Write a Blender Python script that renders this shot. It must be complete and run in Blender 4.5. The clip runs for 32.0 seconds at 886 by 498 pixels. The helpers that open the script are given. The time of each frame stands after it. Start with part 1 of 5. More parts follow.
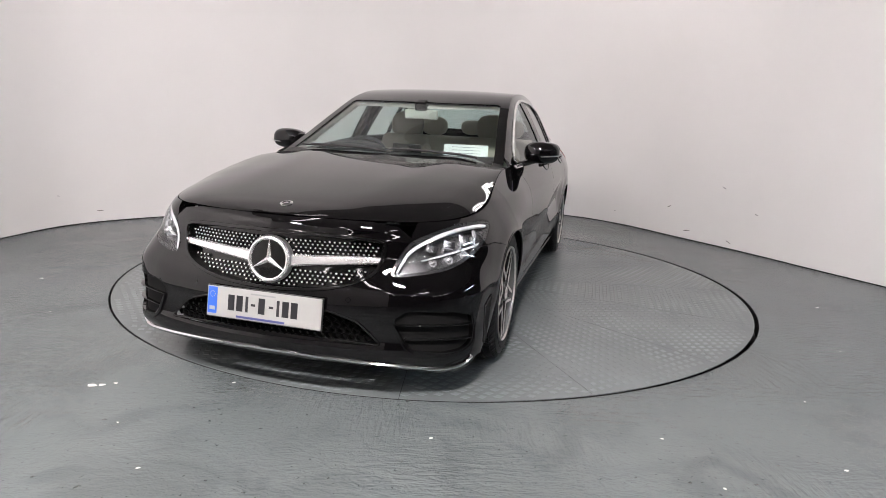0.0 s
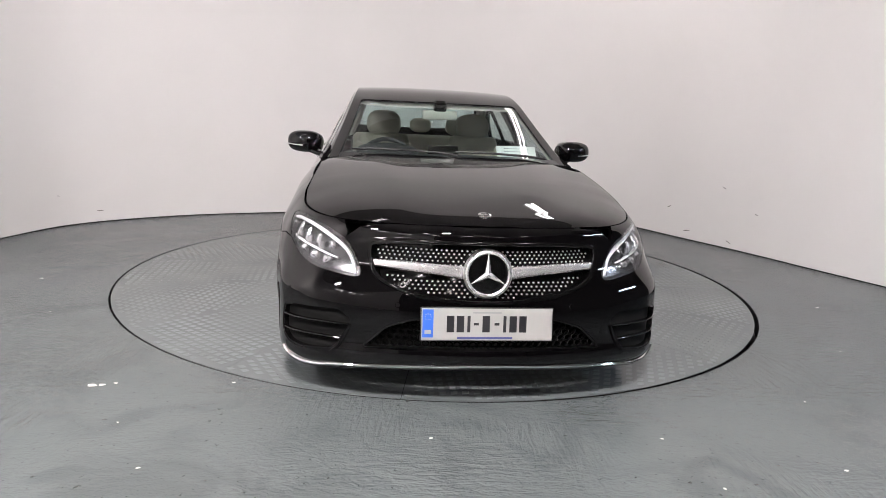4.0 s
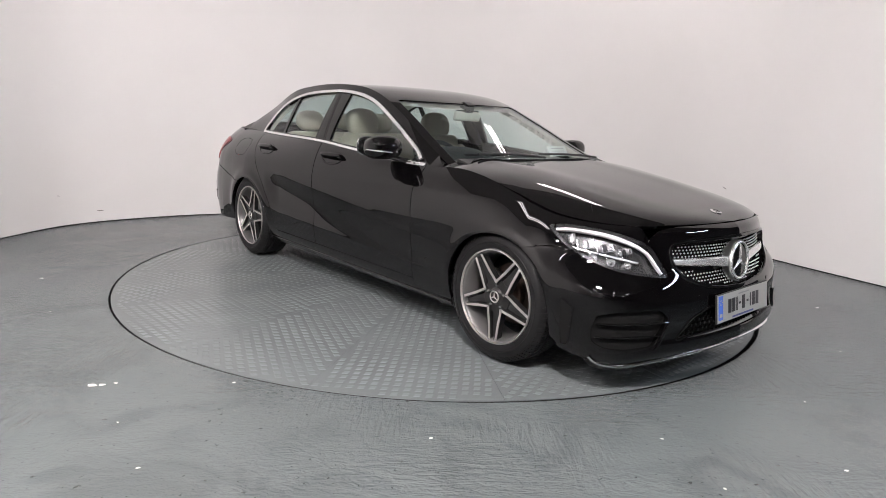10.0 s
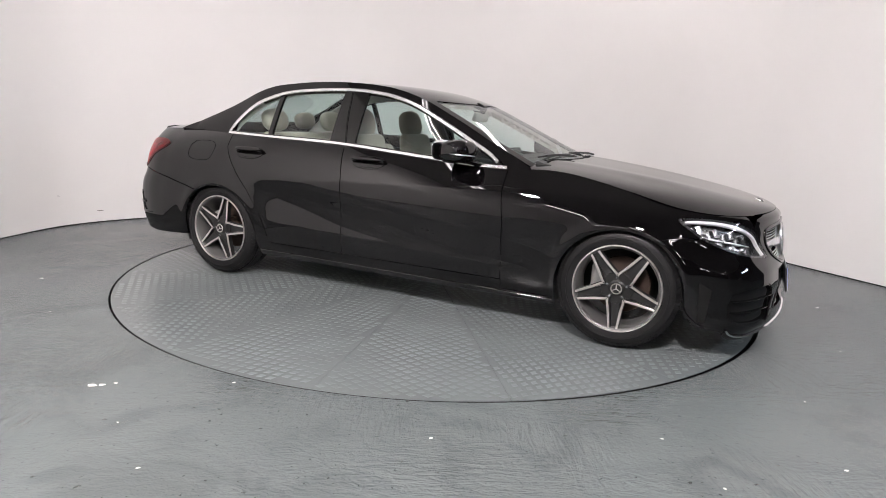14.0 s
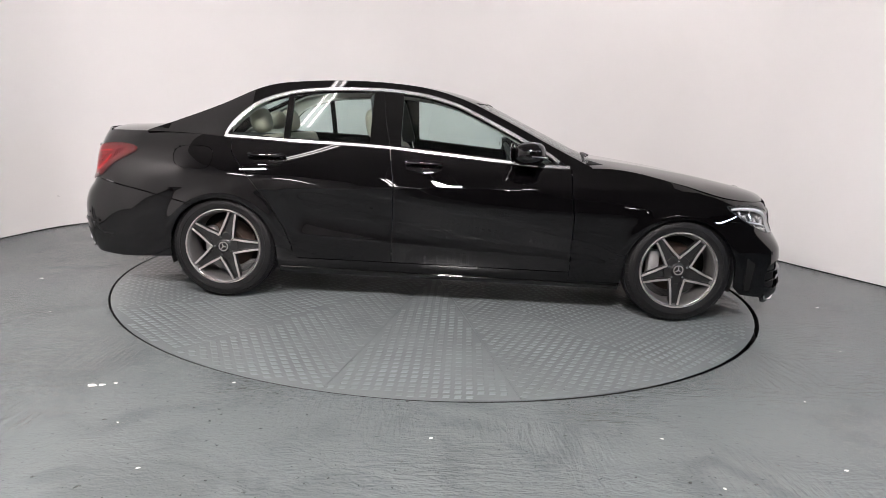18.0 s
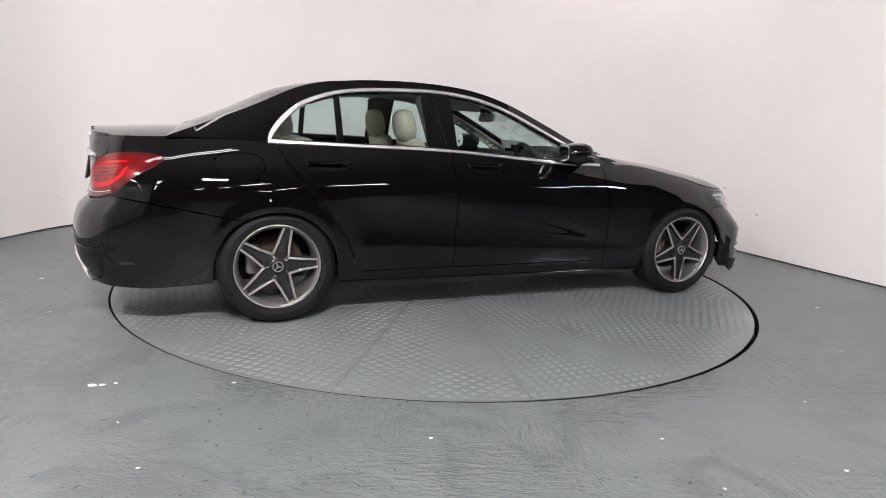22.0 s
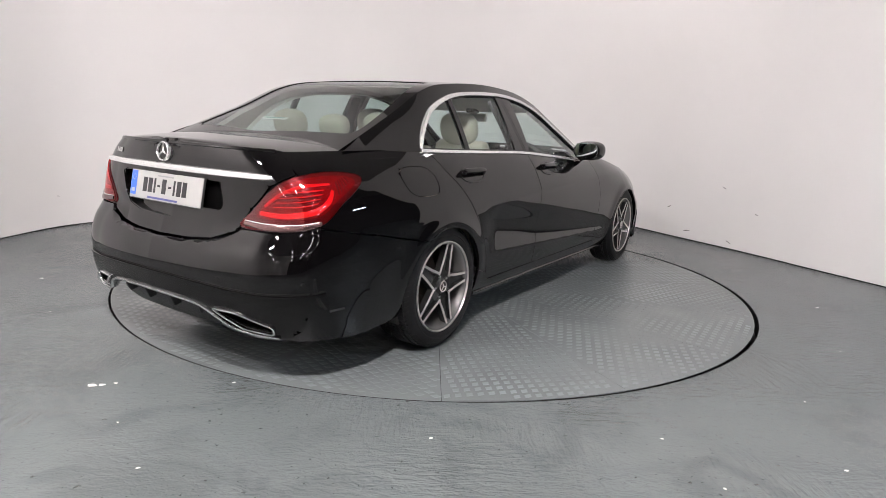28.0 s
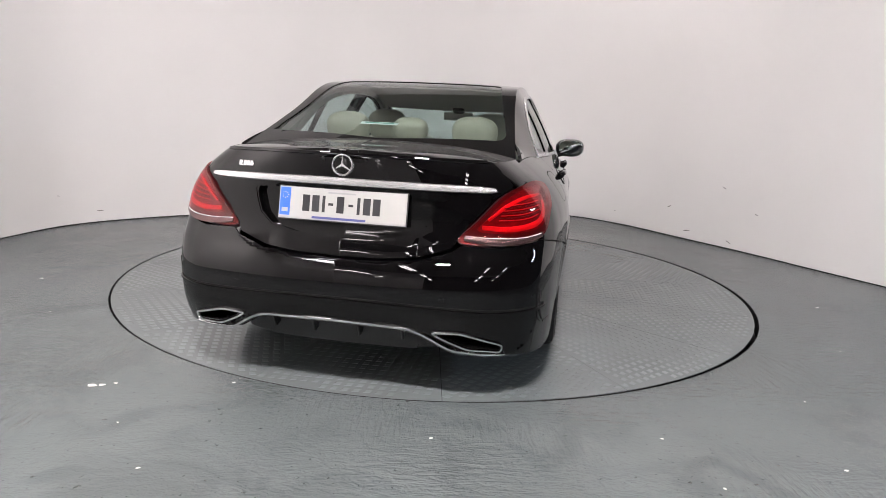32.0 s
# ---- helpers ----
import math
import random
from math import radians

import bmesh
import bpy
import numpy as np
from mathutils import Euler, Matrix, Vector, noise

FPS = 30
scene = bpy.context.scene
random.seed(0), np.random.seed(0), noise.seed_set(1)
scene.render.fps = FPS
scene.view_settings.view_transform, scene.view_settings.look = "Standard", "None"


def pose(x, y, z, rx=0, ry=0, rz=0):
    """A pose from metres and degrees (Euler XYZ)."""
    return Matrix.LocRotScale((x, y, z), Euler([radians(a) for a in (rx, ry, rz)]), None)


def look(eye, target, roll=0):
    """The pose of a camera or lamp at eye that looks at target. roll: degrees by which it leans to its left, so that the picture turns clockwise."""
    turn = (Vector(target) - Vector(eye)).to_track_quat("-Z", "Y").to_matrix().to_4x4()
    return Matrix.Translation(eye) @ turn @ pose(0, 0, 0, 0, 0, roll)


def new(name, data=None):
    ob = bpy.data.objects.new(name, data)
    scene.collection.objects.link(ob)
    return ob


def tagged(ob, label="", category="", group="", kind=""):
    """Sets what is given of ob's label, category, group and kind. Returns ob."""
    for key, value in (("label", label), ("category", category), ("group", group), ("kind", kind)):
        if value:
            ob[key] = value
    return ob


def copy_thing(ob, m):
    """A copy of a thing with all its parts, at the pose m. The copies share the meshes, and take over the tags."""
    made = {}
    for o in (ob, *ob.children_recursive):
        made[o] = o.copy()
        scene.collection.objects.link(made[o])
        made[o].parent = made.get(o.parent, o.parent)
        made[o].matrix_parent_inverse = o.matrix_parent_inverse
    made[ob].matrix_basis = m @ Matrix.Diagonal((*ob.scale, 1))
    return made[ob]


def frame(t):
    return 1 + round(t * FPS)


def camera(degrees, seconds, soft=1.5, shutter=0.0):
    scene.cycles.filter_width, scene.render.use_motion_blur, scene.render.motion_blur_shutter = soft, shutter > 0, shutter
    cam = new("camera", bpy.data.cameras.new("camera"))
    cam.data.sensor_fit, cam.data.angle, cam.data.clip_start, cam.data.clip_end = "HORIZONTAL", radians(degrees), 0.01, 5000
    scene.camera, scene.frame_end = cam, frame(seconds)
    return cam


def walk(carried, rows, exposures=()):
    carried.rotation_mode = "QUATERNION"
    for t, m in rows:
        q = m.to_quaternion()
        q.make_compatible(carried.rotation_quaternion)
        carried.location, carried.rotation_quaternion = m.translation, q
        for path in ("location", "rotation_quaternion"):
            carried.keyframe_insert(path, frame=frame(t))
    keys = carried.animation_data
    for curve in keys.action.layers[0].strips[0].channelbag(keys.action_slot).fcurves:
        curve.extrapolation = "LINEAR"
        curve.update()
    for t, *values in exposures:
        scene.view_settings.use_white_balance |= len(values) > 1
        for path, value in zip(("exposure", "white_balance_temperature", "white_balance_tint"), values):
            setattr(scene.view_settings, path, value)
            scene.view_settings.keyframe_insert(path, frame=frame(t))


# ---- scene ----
# camera: on a stand before the turntable, still through the whole clip
cam = camera(70.64, 32.0, soft=0.8)
EYE = Vector((0.0, -4.738, 1.180))
AIM = EYE + Vector((0.00956, 0.97918, -0.20276))
STAND = look(EYE, AIM, 2.672)
walk(cam, [(0, STAND), (32, STAND)], [(0, -.06, 6500, 10), (6, -.06, 6500, 10), (11, 0.0, 6500, 10), (17, .09, 6500, 10), (23, .09, 6500, 10), (28, 0.0, 6500, 10), (32, -.06, 6500, 10)])

# world: a closed room, so almost no light comes from outside
world = bpy.data.worlds.new("world")
world.use_nodes = True
world.node_tree.nodes["Background"].inputs[0].default_value = (0.02, 0.02, 0.022, 1)
world.node_tree.nodes["Background"].inputs[1].default_value = 0.3
scene.world = world


# ---- materials ----
def mat(name, colour, rough=0.5, metal=0.0, coat=0.0, spec=0.5, glow=None, vary=0.0, scale=8.0, bump=0.0, bscale=60.0, rvary=0.0, stretch=(1, 1, 1), coords="Object"):
    m = bpy.data.materials.new(name)
    m.use_nodes = True
    nt = m.node_tree
    b = nt.nodes["Principled BSDF"]
    b.inputs["Base Color"].default_value = (*colour, 1)
    b.inputs["Roughness"].default_value = rough
    b.inputs["Metallic"].default_value = metal
    b.inputs["Coat Weight"].default_value = coat
    b.inputs["Coat Roughness"].default_value = 0.02
    b.inputs["Specular IOR Level"].default_value = spec
    if glow:
        b.inputs["Emission Color"].default_value = (*glow[:3], 1)
        b.inputs["Emission Strength"].default_value = glow[3]
    if vary or bump or rvary:
        tc = nt.nodes.new("ShaderNodeTexCoord")
        mp = nt.nodes.new("ShaderNodeMapping")
        mp.inputs["Scale"].default_value = stretch
        nt.links.new(tc.outputs[coords], mp.inputs[0])
        n1 = nt.nodes.new("ShaderNodeTexNoise")
        n1.inputs["Scale"].default_value = scale
        n1.inputs["Detail"].default_value = 6
        nt.links.new(mp.outputs[0], n1.inputs[0])
        if vary:
            ramp = nt.nodes.new("ShaderNodeMapRange")
            ramp.clamp = True
            ramp.inputs[1].default_value, ramp.inputs[2].default_value = 0.15, 0.85
            ramp.inputs[3].default_value, ramp.inputs[4].default_value = 1 - vary, 1 + vary
            nt.links.new(n1.outputs[0], ramp.inputs[0])
            mul = nt.nodes.new("ShaderNodeVectorMath")
            mul.operation = "SCALE"
            mul.inputs[0].default_value = colour
            nt.links.new(ramp.outputs[0], mul.inputs["Scale"])
            nt.links.new(mul.outputs[0], b.inputs["Base Color"])
        if rvary:
            r2 = nt.nodes.new("ShaderNodeMapRange")
            r2.inputs[1].default_value, r2.inputs[2].default_value = 0.15, 0.85
            r2.inputs[3].default_value, r2.inputs[4].default_value = max(rough - rvary, 0), rough + rvary
            nt.links.new(n1.outputs[0], r2.inputs[0])
            nt.links.new(r2.outputs[0], b.inputs["Roughness"])
        if bump:
            n2 = nt.nodes.new("ShaderNodeTexNoise")
            n2.inputs["Scale"].default_value = bscale
            n2.inputs["Detail"].default_value = 4
            nt.links.new(mp.outputs[0], n2.inputs[0])
            bp = nt.nodes.new("ShaderNodeBump")
            bp.inputs["Strength"].default_value = bump
            bp.inputs["Distance"].default_value = 0.01
            nt.links.new(n2.outputs[0], bp.inputs["Height"])
            nt.links.new(bp.outputs[0], b.inputs["Normal"])
    return m


def pane_mat(name, tint, rough=0.0, ior=1.5):
    """Thin glass: it lets tinted light through and mirrors by Fresnel."""
    m = bpy.data.materials.new(name)
    m.use_nodes = True
    nt = m.node_tree
    nt.nodes.clear()
    out = nt.nodes.new("ShaderNodeOutputMaterial")
    mix = nt.nodes.new("ShaderNodeMixShader")
    lw = nt.nodes.new("ShaderNodeLayerWeight")
    lw.inputs[0].default_value = 0.5
    power = nt.nodes.new("ShaderNodeMath")
    power.operation, power.inputs[1].default_value = "POWER", 5
    fr = nt.nodes.new("ShaderNodeMapRange")
    fr.inputs[3].default_value, fr.inputs[4].default_value = 2 * ((ior - 1) / (ior + 1))**2, 1.0
    nt.links.new(lw.outputs["Facing"], power.inputs[0])
    nt.links.new(power.outputs[0], fr.inputs[0])
    tr = nt.nodes.new("ShaderNodeBsdfTransparent")
    tr.inputs[0].default_value = (*tint, 1)
    gl = nt.nodes.new("ShaderNodeBsdfGlossy")
    gl.inputs["Roughness"].default_value = rough
    nt.links.new(fr.outputs[0], mix.inputs[0])
    nt.links.new(tr.outputs[0], mix.inputs[1])
    nt.links.new(gl.outputs[0], mix.inputs[2])
    nt.links.new(mix.outputs[0], out.inputs[0])
    return m


PAINT = mat("black_paint", (0.0016, 0.0014, 0.0016), 0.008)
PIANO = mat("gloss_black_plastic", (0.003, 0.003, 0.003), 0.07)
PLASTIC = mat("black_plastic", (0.012, 0.012, 0.012), 0.45, bump=0.15, bscale=900)
RUBBER = mat("tyre_rubber", (0.0075, 0.0075, 0.0078), 0.5, spec=0.22, vary=0.25, scale=14, bump=0.1, bscale=300)
VALANCE = mat("satin_black_valance", (0.003, 0.003, 0.003), 0.16, spec=0.3)
CHROME = mat("chrome", (0.80, 0.80, 0.80), 0.10, 1.0)
TRIM = mat("polished_window_trim", (0.80, 0.80, 0.79), 0.26, 0.8)
PIN = mat("bright_pin", (0.70, 0.70, 0.70), 0.35, 0.5)
SATIN = mat("satin_silver", (0.62, 0.62, 0.62), 0.28, 1.0)
MACHINED = mat("machined_alloy", (0.62, 0.595, 0.57), 0.30, 0.9, vary=0.08, scale=40)
GREY_ALLOY = mat("dark_grey_alloy", (0.013, 0.0128, 0.0125), 0.36, 0.2)
RIM_DARK = mat("grey_rim_barrel", (0.12, 0.118, 0.115), 0.35, 0.4)
POCKET = mat("dark_spoke_pocket", (0.012, 0.012, 0.012), 0.4)
RUST = mat("rusted_disc", (0.055, 0.036, 0.027), 0.7, 0.3, vary=0.4, scale=20)
CALIPER = mat("caliper_silver", (0.42, 0.41, 0.40), 0.4, 0.6)
GLASS = pane_mat("tinted_glass", (0.76, 0.855, 0.835))
REAR_GLASS = pane_mat("rear_tinted_glass", (0.60, 0.70, 0.68))
SCREEN = pane_mat("screen_glass", (0.78, 0.875, 0.855))
LENS = pane_mat("clear_lens", (0.93, 0.94, 0.95))
RED = mat("red_lens", (0.12, 0.004, 0.008), 0.3, 0.0, 0.0, 0.3, vary=0.45, scale=45)
RED_DARK = mat("dark_red_lens", (0.035, 0.003, 0.004), 0.3, 0.0, 0.0, 0.5)
RED_LIT = mat("bright_red_lamp_strip", (0.55, 0.020, 0.030), 0.3, 0.0, 0.0, 0.3)
RED_COVER = pane_mat("clear_red_cover", (0.86, 0.16, 0.18))
BAND = mat("pale_pink_lens", (0.17, 0.10, 0.10), 0.2, 0.8)
WHITE_LINE = mat("white_lamp_line", (0.75, 0.70, 0.70), 0.2)
REFLECTOR = mat("lamp_reflector", (0.72, 0.72, 0.73), 0.20, 0.8)
BEZEL = mat("grey_lamp_bezel", (0.14, 0.14, 0.143), 0.22, 0.75)
DRL = mat("white_light_guide", (0.70, 0.71, 0.72), 0.2, 0.0, 0.5)
HOUSING = mat("lamp_housing", (0.035, 0.035, 0.037), 0.25, 0.5)
BEIGE = mat("beige_leather", (0.40, 0.355, 0.29), 0.5, vary=0.06, scale=18, bump=0.2, bscale=500)
LINING = mat("pale_headlining", (0.55, 0.53, 0.48), 0.9, vary=0.04, scale=30)
DASH = mat("dark_soft_plastic", (0.016, 0.016, 0.018), 0.55, bump=0.2, bscale=700)
CARPET = mat("dark_carpet", (0.02, 0.02, 0.022), 0.95, vary=0.3, scale=90)
PLATE_WHITE = mat("plate_white", (0.33, 0.33, 0.315), 0.35, vary=0.02, scale=20)
PLATE_BLUE = mat("plate_blue", (0.03, 0.12, 0.55), 0.35)
PLATE_INK = mat("plate_ink", (0.012, 0.012, 0.014), 0.4)
PAPER = mat("white_paper", (0.78, 0.78, 0.76), 0.7)
PAPER_INK = mat("grey_print", (0.25, 0.25, 0.26), 0.7)
GREEN_INK = mat("green_print", (0.15, 0.35, 0.28), 0.7)
MIRROR = mat("mirror_glass", (0.85, 0.86, 0.86), 0.01, 1.0)


def mesh_object(name, verts, faces, material, parent=None, label="", smooth=False, normals=None):
    me = bpy.data.meshes.new(name)
    me.from_pydata([tuple(map(float, v)) for v in verts], [], [tuple(map(int, f)) for f in faces])
    if material:
        me.materials.append(material)
    if smooth:
        me.shade_smooth()
    me.update()
    if normals is not None:
        me.normals_split_custom_set_from_vertices([tuple(map(float, n)) for n in normals])
    ob = new(name, me)
    if parent:
        ob.parent = parent
    if label:
        tagged(ob, label)
    return ob


def part(name, bm, material, parent, label="", smooth=False):
    """Links a bmesh as one mesh object under a thing or a part."""
    me = bpy.data.meshes.new(name)
    bm.to_mesh(me)
    bm.free()
    me.materials.append(material)
    if smooth:
        me.shade_smooth()
        me.set_sharp_from_angle(angle=radians(35))
    ob = new(name, me)
    ob.parent = parent
    if label:
        tagged(ob, label)
    return ob


def box_bm(sx, sy, sz, m=Matrix(), bevel=0.0, seg=2, taper=None):
    """A box of that size round the pose m, with bevelled edges; taper narrows its upper side by (x, y)."""
    bm = bmesh.new()
    bmesh.ops.create_cube(bm, size=1)
    for v in bm.verts:
        k = v.co.z + 0.5
        v.co.x *= sx * (1 + ((taper[0] - 1) * k if taper else 0))
        v.co.y *= sy * (1 + ((taper[1] - 1) * k if taper else 0))
        v.co.z *= sz
    if bevel:
        bmesh.ops.bevel(bm, geom=bm.edges[:], offset=bevel, segments=seg, affect="EDGES", profile=0.5)
    bm.transform(m)
    return bm


def lathe_bm(profile, n=48, m=Matrix()):
    """A turned shape about z from (radius, height) pairs."""
    bm = bmesh.new()
    rings = []
    for r, h in profile:
        rings.append([bm.verts.new((r * math.cos(2 * math.pi * i / n), r * math.sin(2 * math.pi * i / n), h)) for i in range(n)])
    for a, b in zip(rings, rings[1:]):
        for i in range(n):
            bm.faces.new((a[i], a[(i + 1) % n], b[(i + 1) % n], b[i]))
    bm.transform(m)
    bmesh.ops.recalc_face_normals(bm, faces=bm.faces[:])
    return bm


def tube_bm(points, radius, n=8, closed=False, flat=1.0):
    """A round bar along points."""
    bm = bmesh.new()
    pts = [Vector(p) for p in points]
    rings = []
    for i, p in enumerate(pts):
        a = pts[i - 1] if (i or closed) else p
        b = pts[(i + 1) % len(pts)] if (i < len(pts) - 1 or closed) else p
        q = (b - a).to_track_quat("Z", "Y").to_matrix()
        r = radius[i] if isinstance(radius, (list, tuple)) else radius
        rings.append([bm.verts.new(p + q @ Vector((r * math.cos(2 * math.pi * j / n), r * flat * math.sin(2 * math.pi * j / n), 0))) for j in range(n)])
    pairs = list(zip(rings, rings[1:])) + ([(rings[-1], rings[0])] if closed else [])
    for a, b in pairs:
        for j in range(n):
            bm.faces.new((a[j], a[(j + 1) % n], b[(j + 1) % n], b[j]))
    if not closed:
        bm.faces.new(rings[0][::-1])
        bm.faces.new(rings[-1])
    bmesh.ops.recalc_face_normals(bm, faces=bm.faces[:])
    return bm


def extrude_bm(outline, depth, m=Matrix(), bevel=0.0):
    """A plate with that outline in xy, from z = 0 to depth."""
    bm = bmesh.new()
    low = [bm.verts.new((x, y, 0)) for x, y in outline]
    top = [bm.verts.new((x, y, depth)) for x, y in outline]
    n = len(outline)
    bm.faces.new(low[::-1])
    bm.faces.new(top)
    for i in range(n):
        bm.faces.new((low[i], low[(i + 1) % n], top[(i + 1) % n], top[i]))
    bmesh.ops.recalc_face_normals(bm, faces=bm.faces[:])
    if bevel:
        bmesh.ops.bevel(bm, geom=[e for e in bm.edges if e.verts[0].co.z > depth * .5 and e.verts[1].co.z > depth * .5], offset=bevel, segments=2, affect="EDGES", profile=0.5)
    bm.transform(m)
    return bm


def join_bm(parts):
    """Joins bmeshes that make up one part."""
    me = bpy.data.meshes.new("join")
    bm = bmesh.new()
    for b in parts:
        b.to_mesh(me)
        b.free()
        bm.from_mesh(me)
    bpy.data.meshes.remove(me)
    return bm
# ---- car surface: plan outline, side section, hood, boot and roof, in metres ----
def curve(xs, ys):
    """A smooth function through the points (xs, ys), xs rising."""
    xs, ys = np.array(xs, float), np.array(ys, float)
    h = np.diff(xs)
    d = np.diff(ys) / h
    m = np.empty(len(xs))
    m[0], m[-1] = d[0], d[-1]
    m[1:-1] = (d[:-1] * h[1:] + d[1:] * h[:-1]) / (h[1:] + h[:-1])

    def f(x):
        x = np.clip(np.asarray(x, float), xs[0], xs[-1])
        i = np.clip(np.searchsorted(xs, x) - 1, 0, len(h) - 1)
        t = (x - xs[i]) / h[i]
        return ((2 * t**3 - 3 * t**2 + 1) * ys[i] + (t**3 - 2 * t**2 + t) * h[i] * m[i]
                + (3 * t**2 - 2 * t**3) * ys[i + 1] + (t**3 - t**2) * h[i] * m[i + 1])
    return f


def cap_shape(us, fs):
    us, fs = np.array(us), np.array(fs)
    s = np.concatenate([[0], np.cumsum(np.hypot(np.diff(us), np.diff(fs)))])
    s /= s[-1]
    return curve(s, us), curve(s, fs), s


X0F, X0R, LF, LR = 1.35, -1.45, 1.40, 1.50
LS = X0F - X0R
NOSE_U, NOSE_F, _ = cap_shape([1, .985, .945, .885, .80, .70, .54, .30, 0], [0, .25, .50, .71, .86, .935, .98, .995, 1])
BROW_U, BROW_F, _ = cap_shape([1, .98, .925, .85, .76, .66, .50, .27, 0], [0, .225, .445, .625, .775, .87, .952, .99, 1])
TAIL_U, TAIL_F, _ = cap_shape([0, .28, .52, .70, .82, .90, .955, .987, 1], [1, .994, .978, .945, .886, .772, .56, .30, 0])
NOSE_X = curve([.12, .17, .20, .235, .28, .38, .48, .575, .70, .745, .765, .80], [2.17, 2.225, 2.250, 2.252, 2.243, 2.24, 2.225, 2.20, 2.185, 2.168, 2.14, 2.10])
TAIL_X = curve([.2, .30, .36, .45, .55, .62, .70, .85, .93, 1.0, 1.035, 1.06], [-2.42, -2.468, -2.492, -2.502, -2.50, -2.475, -2.42, -2.402, -2.405, -2.40, -2.392, -2.375])
TOP_Z = curve([-2.45, -2.3, -2.1, -1.75, -1.44, -1.0, -.39, 0, .72, 1.0, 1.42, 1.7, 2.0, 2.2], [1.012, 1.013, 1.018, 1.022, 1.010, 1.0, .985, .957, .915, .922, .846, .778, .752, .757])
TOP_Y = curve([-2.45, -2.1, -1.75, -1.44, -1.0, -.39, 0, .72, 1.0, 1.42, 1.7, 2.0, 2.2], [.66, .665, .68, .716, .76, .785, .787, .772, .745, .768, .79, .79, .79])
HALF_W = curve([-2.45, -1.9, -1.42, -1.0, 0, 1.0, 1.42, 1.8, 2.2], [.88, .884, .897, .892, .890, .892, .898, .892, .885])
LOW_F = curve([0, .05, .12, .18, .26, .40, .52, .62], [.885, .925, .954, .966, .977, .992, .998, 1.0])
Z_LOW = .17


def side_y(x, z):
    """Half the body's width at x and height z."""
    e = (z - Z_LOW) / (TOP_Z(x) - Z_LOW)
    w = HALF_W(x)
    k = np.clip((e - .62) / .38, 0, 1.15)
    up = 1 - (1 - TOP_Y(x) / w) * k**2.3
    full = np.where(x > 0, .95, .75) * np.clip((np.abs(x + .05) - 1.7) / .25, 0, 1)
    low = LOW_F(e)
    mid = np.clip((1.08 - np.abs(x + .02)) / .22, 0, 1)
    mid = mid * mid * (3 - 2 * mid)
    # hollow over the lower crease, deeper towards the rear wheel
    z_low = .392 - .040 * x
    deep = np.clip(.112 - .075 * x, .04, .18)
    a = np.clip((z - z_low) / deep, 0, 1)
    b = np.clip((z - z_low - deep) / .15, 0, 1)
    scoop = .125 * deep * a / (a + .05) * np.where(b > 0, 1 - b * b * (3 - 2 * b), 1 - (1 - a)**2) * mid
    # upper crease from the headlamp to the rear door
    z_up = .772 + .042 * x - .012 * x * x
    ends = np.clip((1.85 - x) / .5, 0, 1) * np.clip((x + 1.25) / .45, 0, 1)
    ridge = .0075 * np.exp(-np.sqrt((z - z_up)**2 + .0035**2) / .045) * ends
    # flared wheel arches
    r = np.hypot(np.abs(x) - 1.42, z - .31)
    flare = .009 * np.exp(-((r - .36) / .045)**2) * np.clip((z - .25) / .15, 0, 1)
    return w * np.where(e < .62, low + (1 - low) * full, up) - scoop + ridge + flare


def skin(L, z):
    """The body's outer skin: L metres round the plan from the nose (below zero: the right side), at height z."""
    L, z = np.broadcast_arrays(np.asarray(L, float), np.asarray(z, float))
    sign, a = np.sign(L), np.abs(L)
    s1 = np.clip(a / LF, 0, 1)
    s2 = np.clip((a - LF - LS) / LR, 0, 1)
    b = np.clip((z - .46) / .17, 0, 1)
    b = b * b * (3 - 2 * b)
    x1 = X0F + (NOSE_X(z) - X0F) * (NOSE_U(s1) * (1 - b) + BROW_U(s1) * b)
    x3 = X0R + (TAIL_X(z) - X0R) * TAIL_U(s2)
    x = np.where(a < LF, x1, np.where(a > LF + LS, x3, X0F - (a - LF)))
    f = np.where(a < LF, NOSE_F(s1) * (1 - b) + BROW_F(s1) * b, np.where(a > LF + LS, TAIL_F(s2), 1))
    return np.stack([x, sign * side_y(x, z) * f, z], -1)


def around(x, z):
    """The L at which the skin lies at x, on the left."""
    ls = np.linspace(0, LF + LS + LR, 1200)
    return float(np.interp(-x, -skin(ls, np.full_like(ls, z))[:, 0], ls))


HOOD_Z = curve([.85, .99, 1.34, 1.7, 2.0, 2.08, 2.12, 2.145, 2.165, 2.2], [.974, .960, .918, .864, .806, .787, .774, .765, .755, .75])
BOOT_Z = curve([-2.45, -2.42, -2.38, -2.3, -2.1, -1.9, -1.65], [1.02, 1.040, 1.046, 1.050, 1.063, 1.073, 1.080])
ls_ = np.linspace(0, LF + LS + LR, 1500)
xs_ = skin(ls_, np.full_like(ls_, .6))[:, 0]
for _ in range(4):
    zs_ = TOP_Z(xs_)
    tops_ = skin(ls_, zs_)
    xs_ = tops_[:, 0]


def edge_y(x):
    """Half the width of the upper edge of the skin at x."""
    return np.interp(-np.asarray(x, float), -tops_[:, 0], tops_[:, 1])


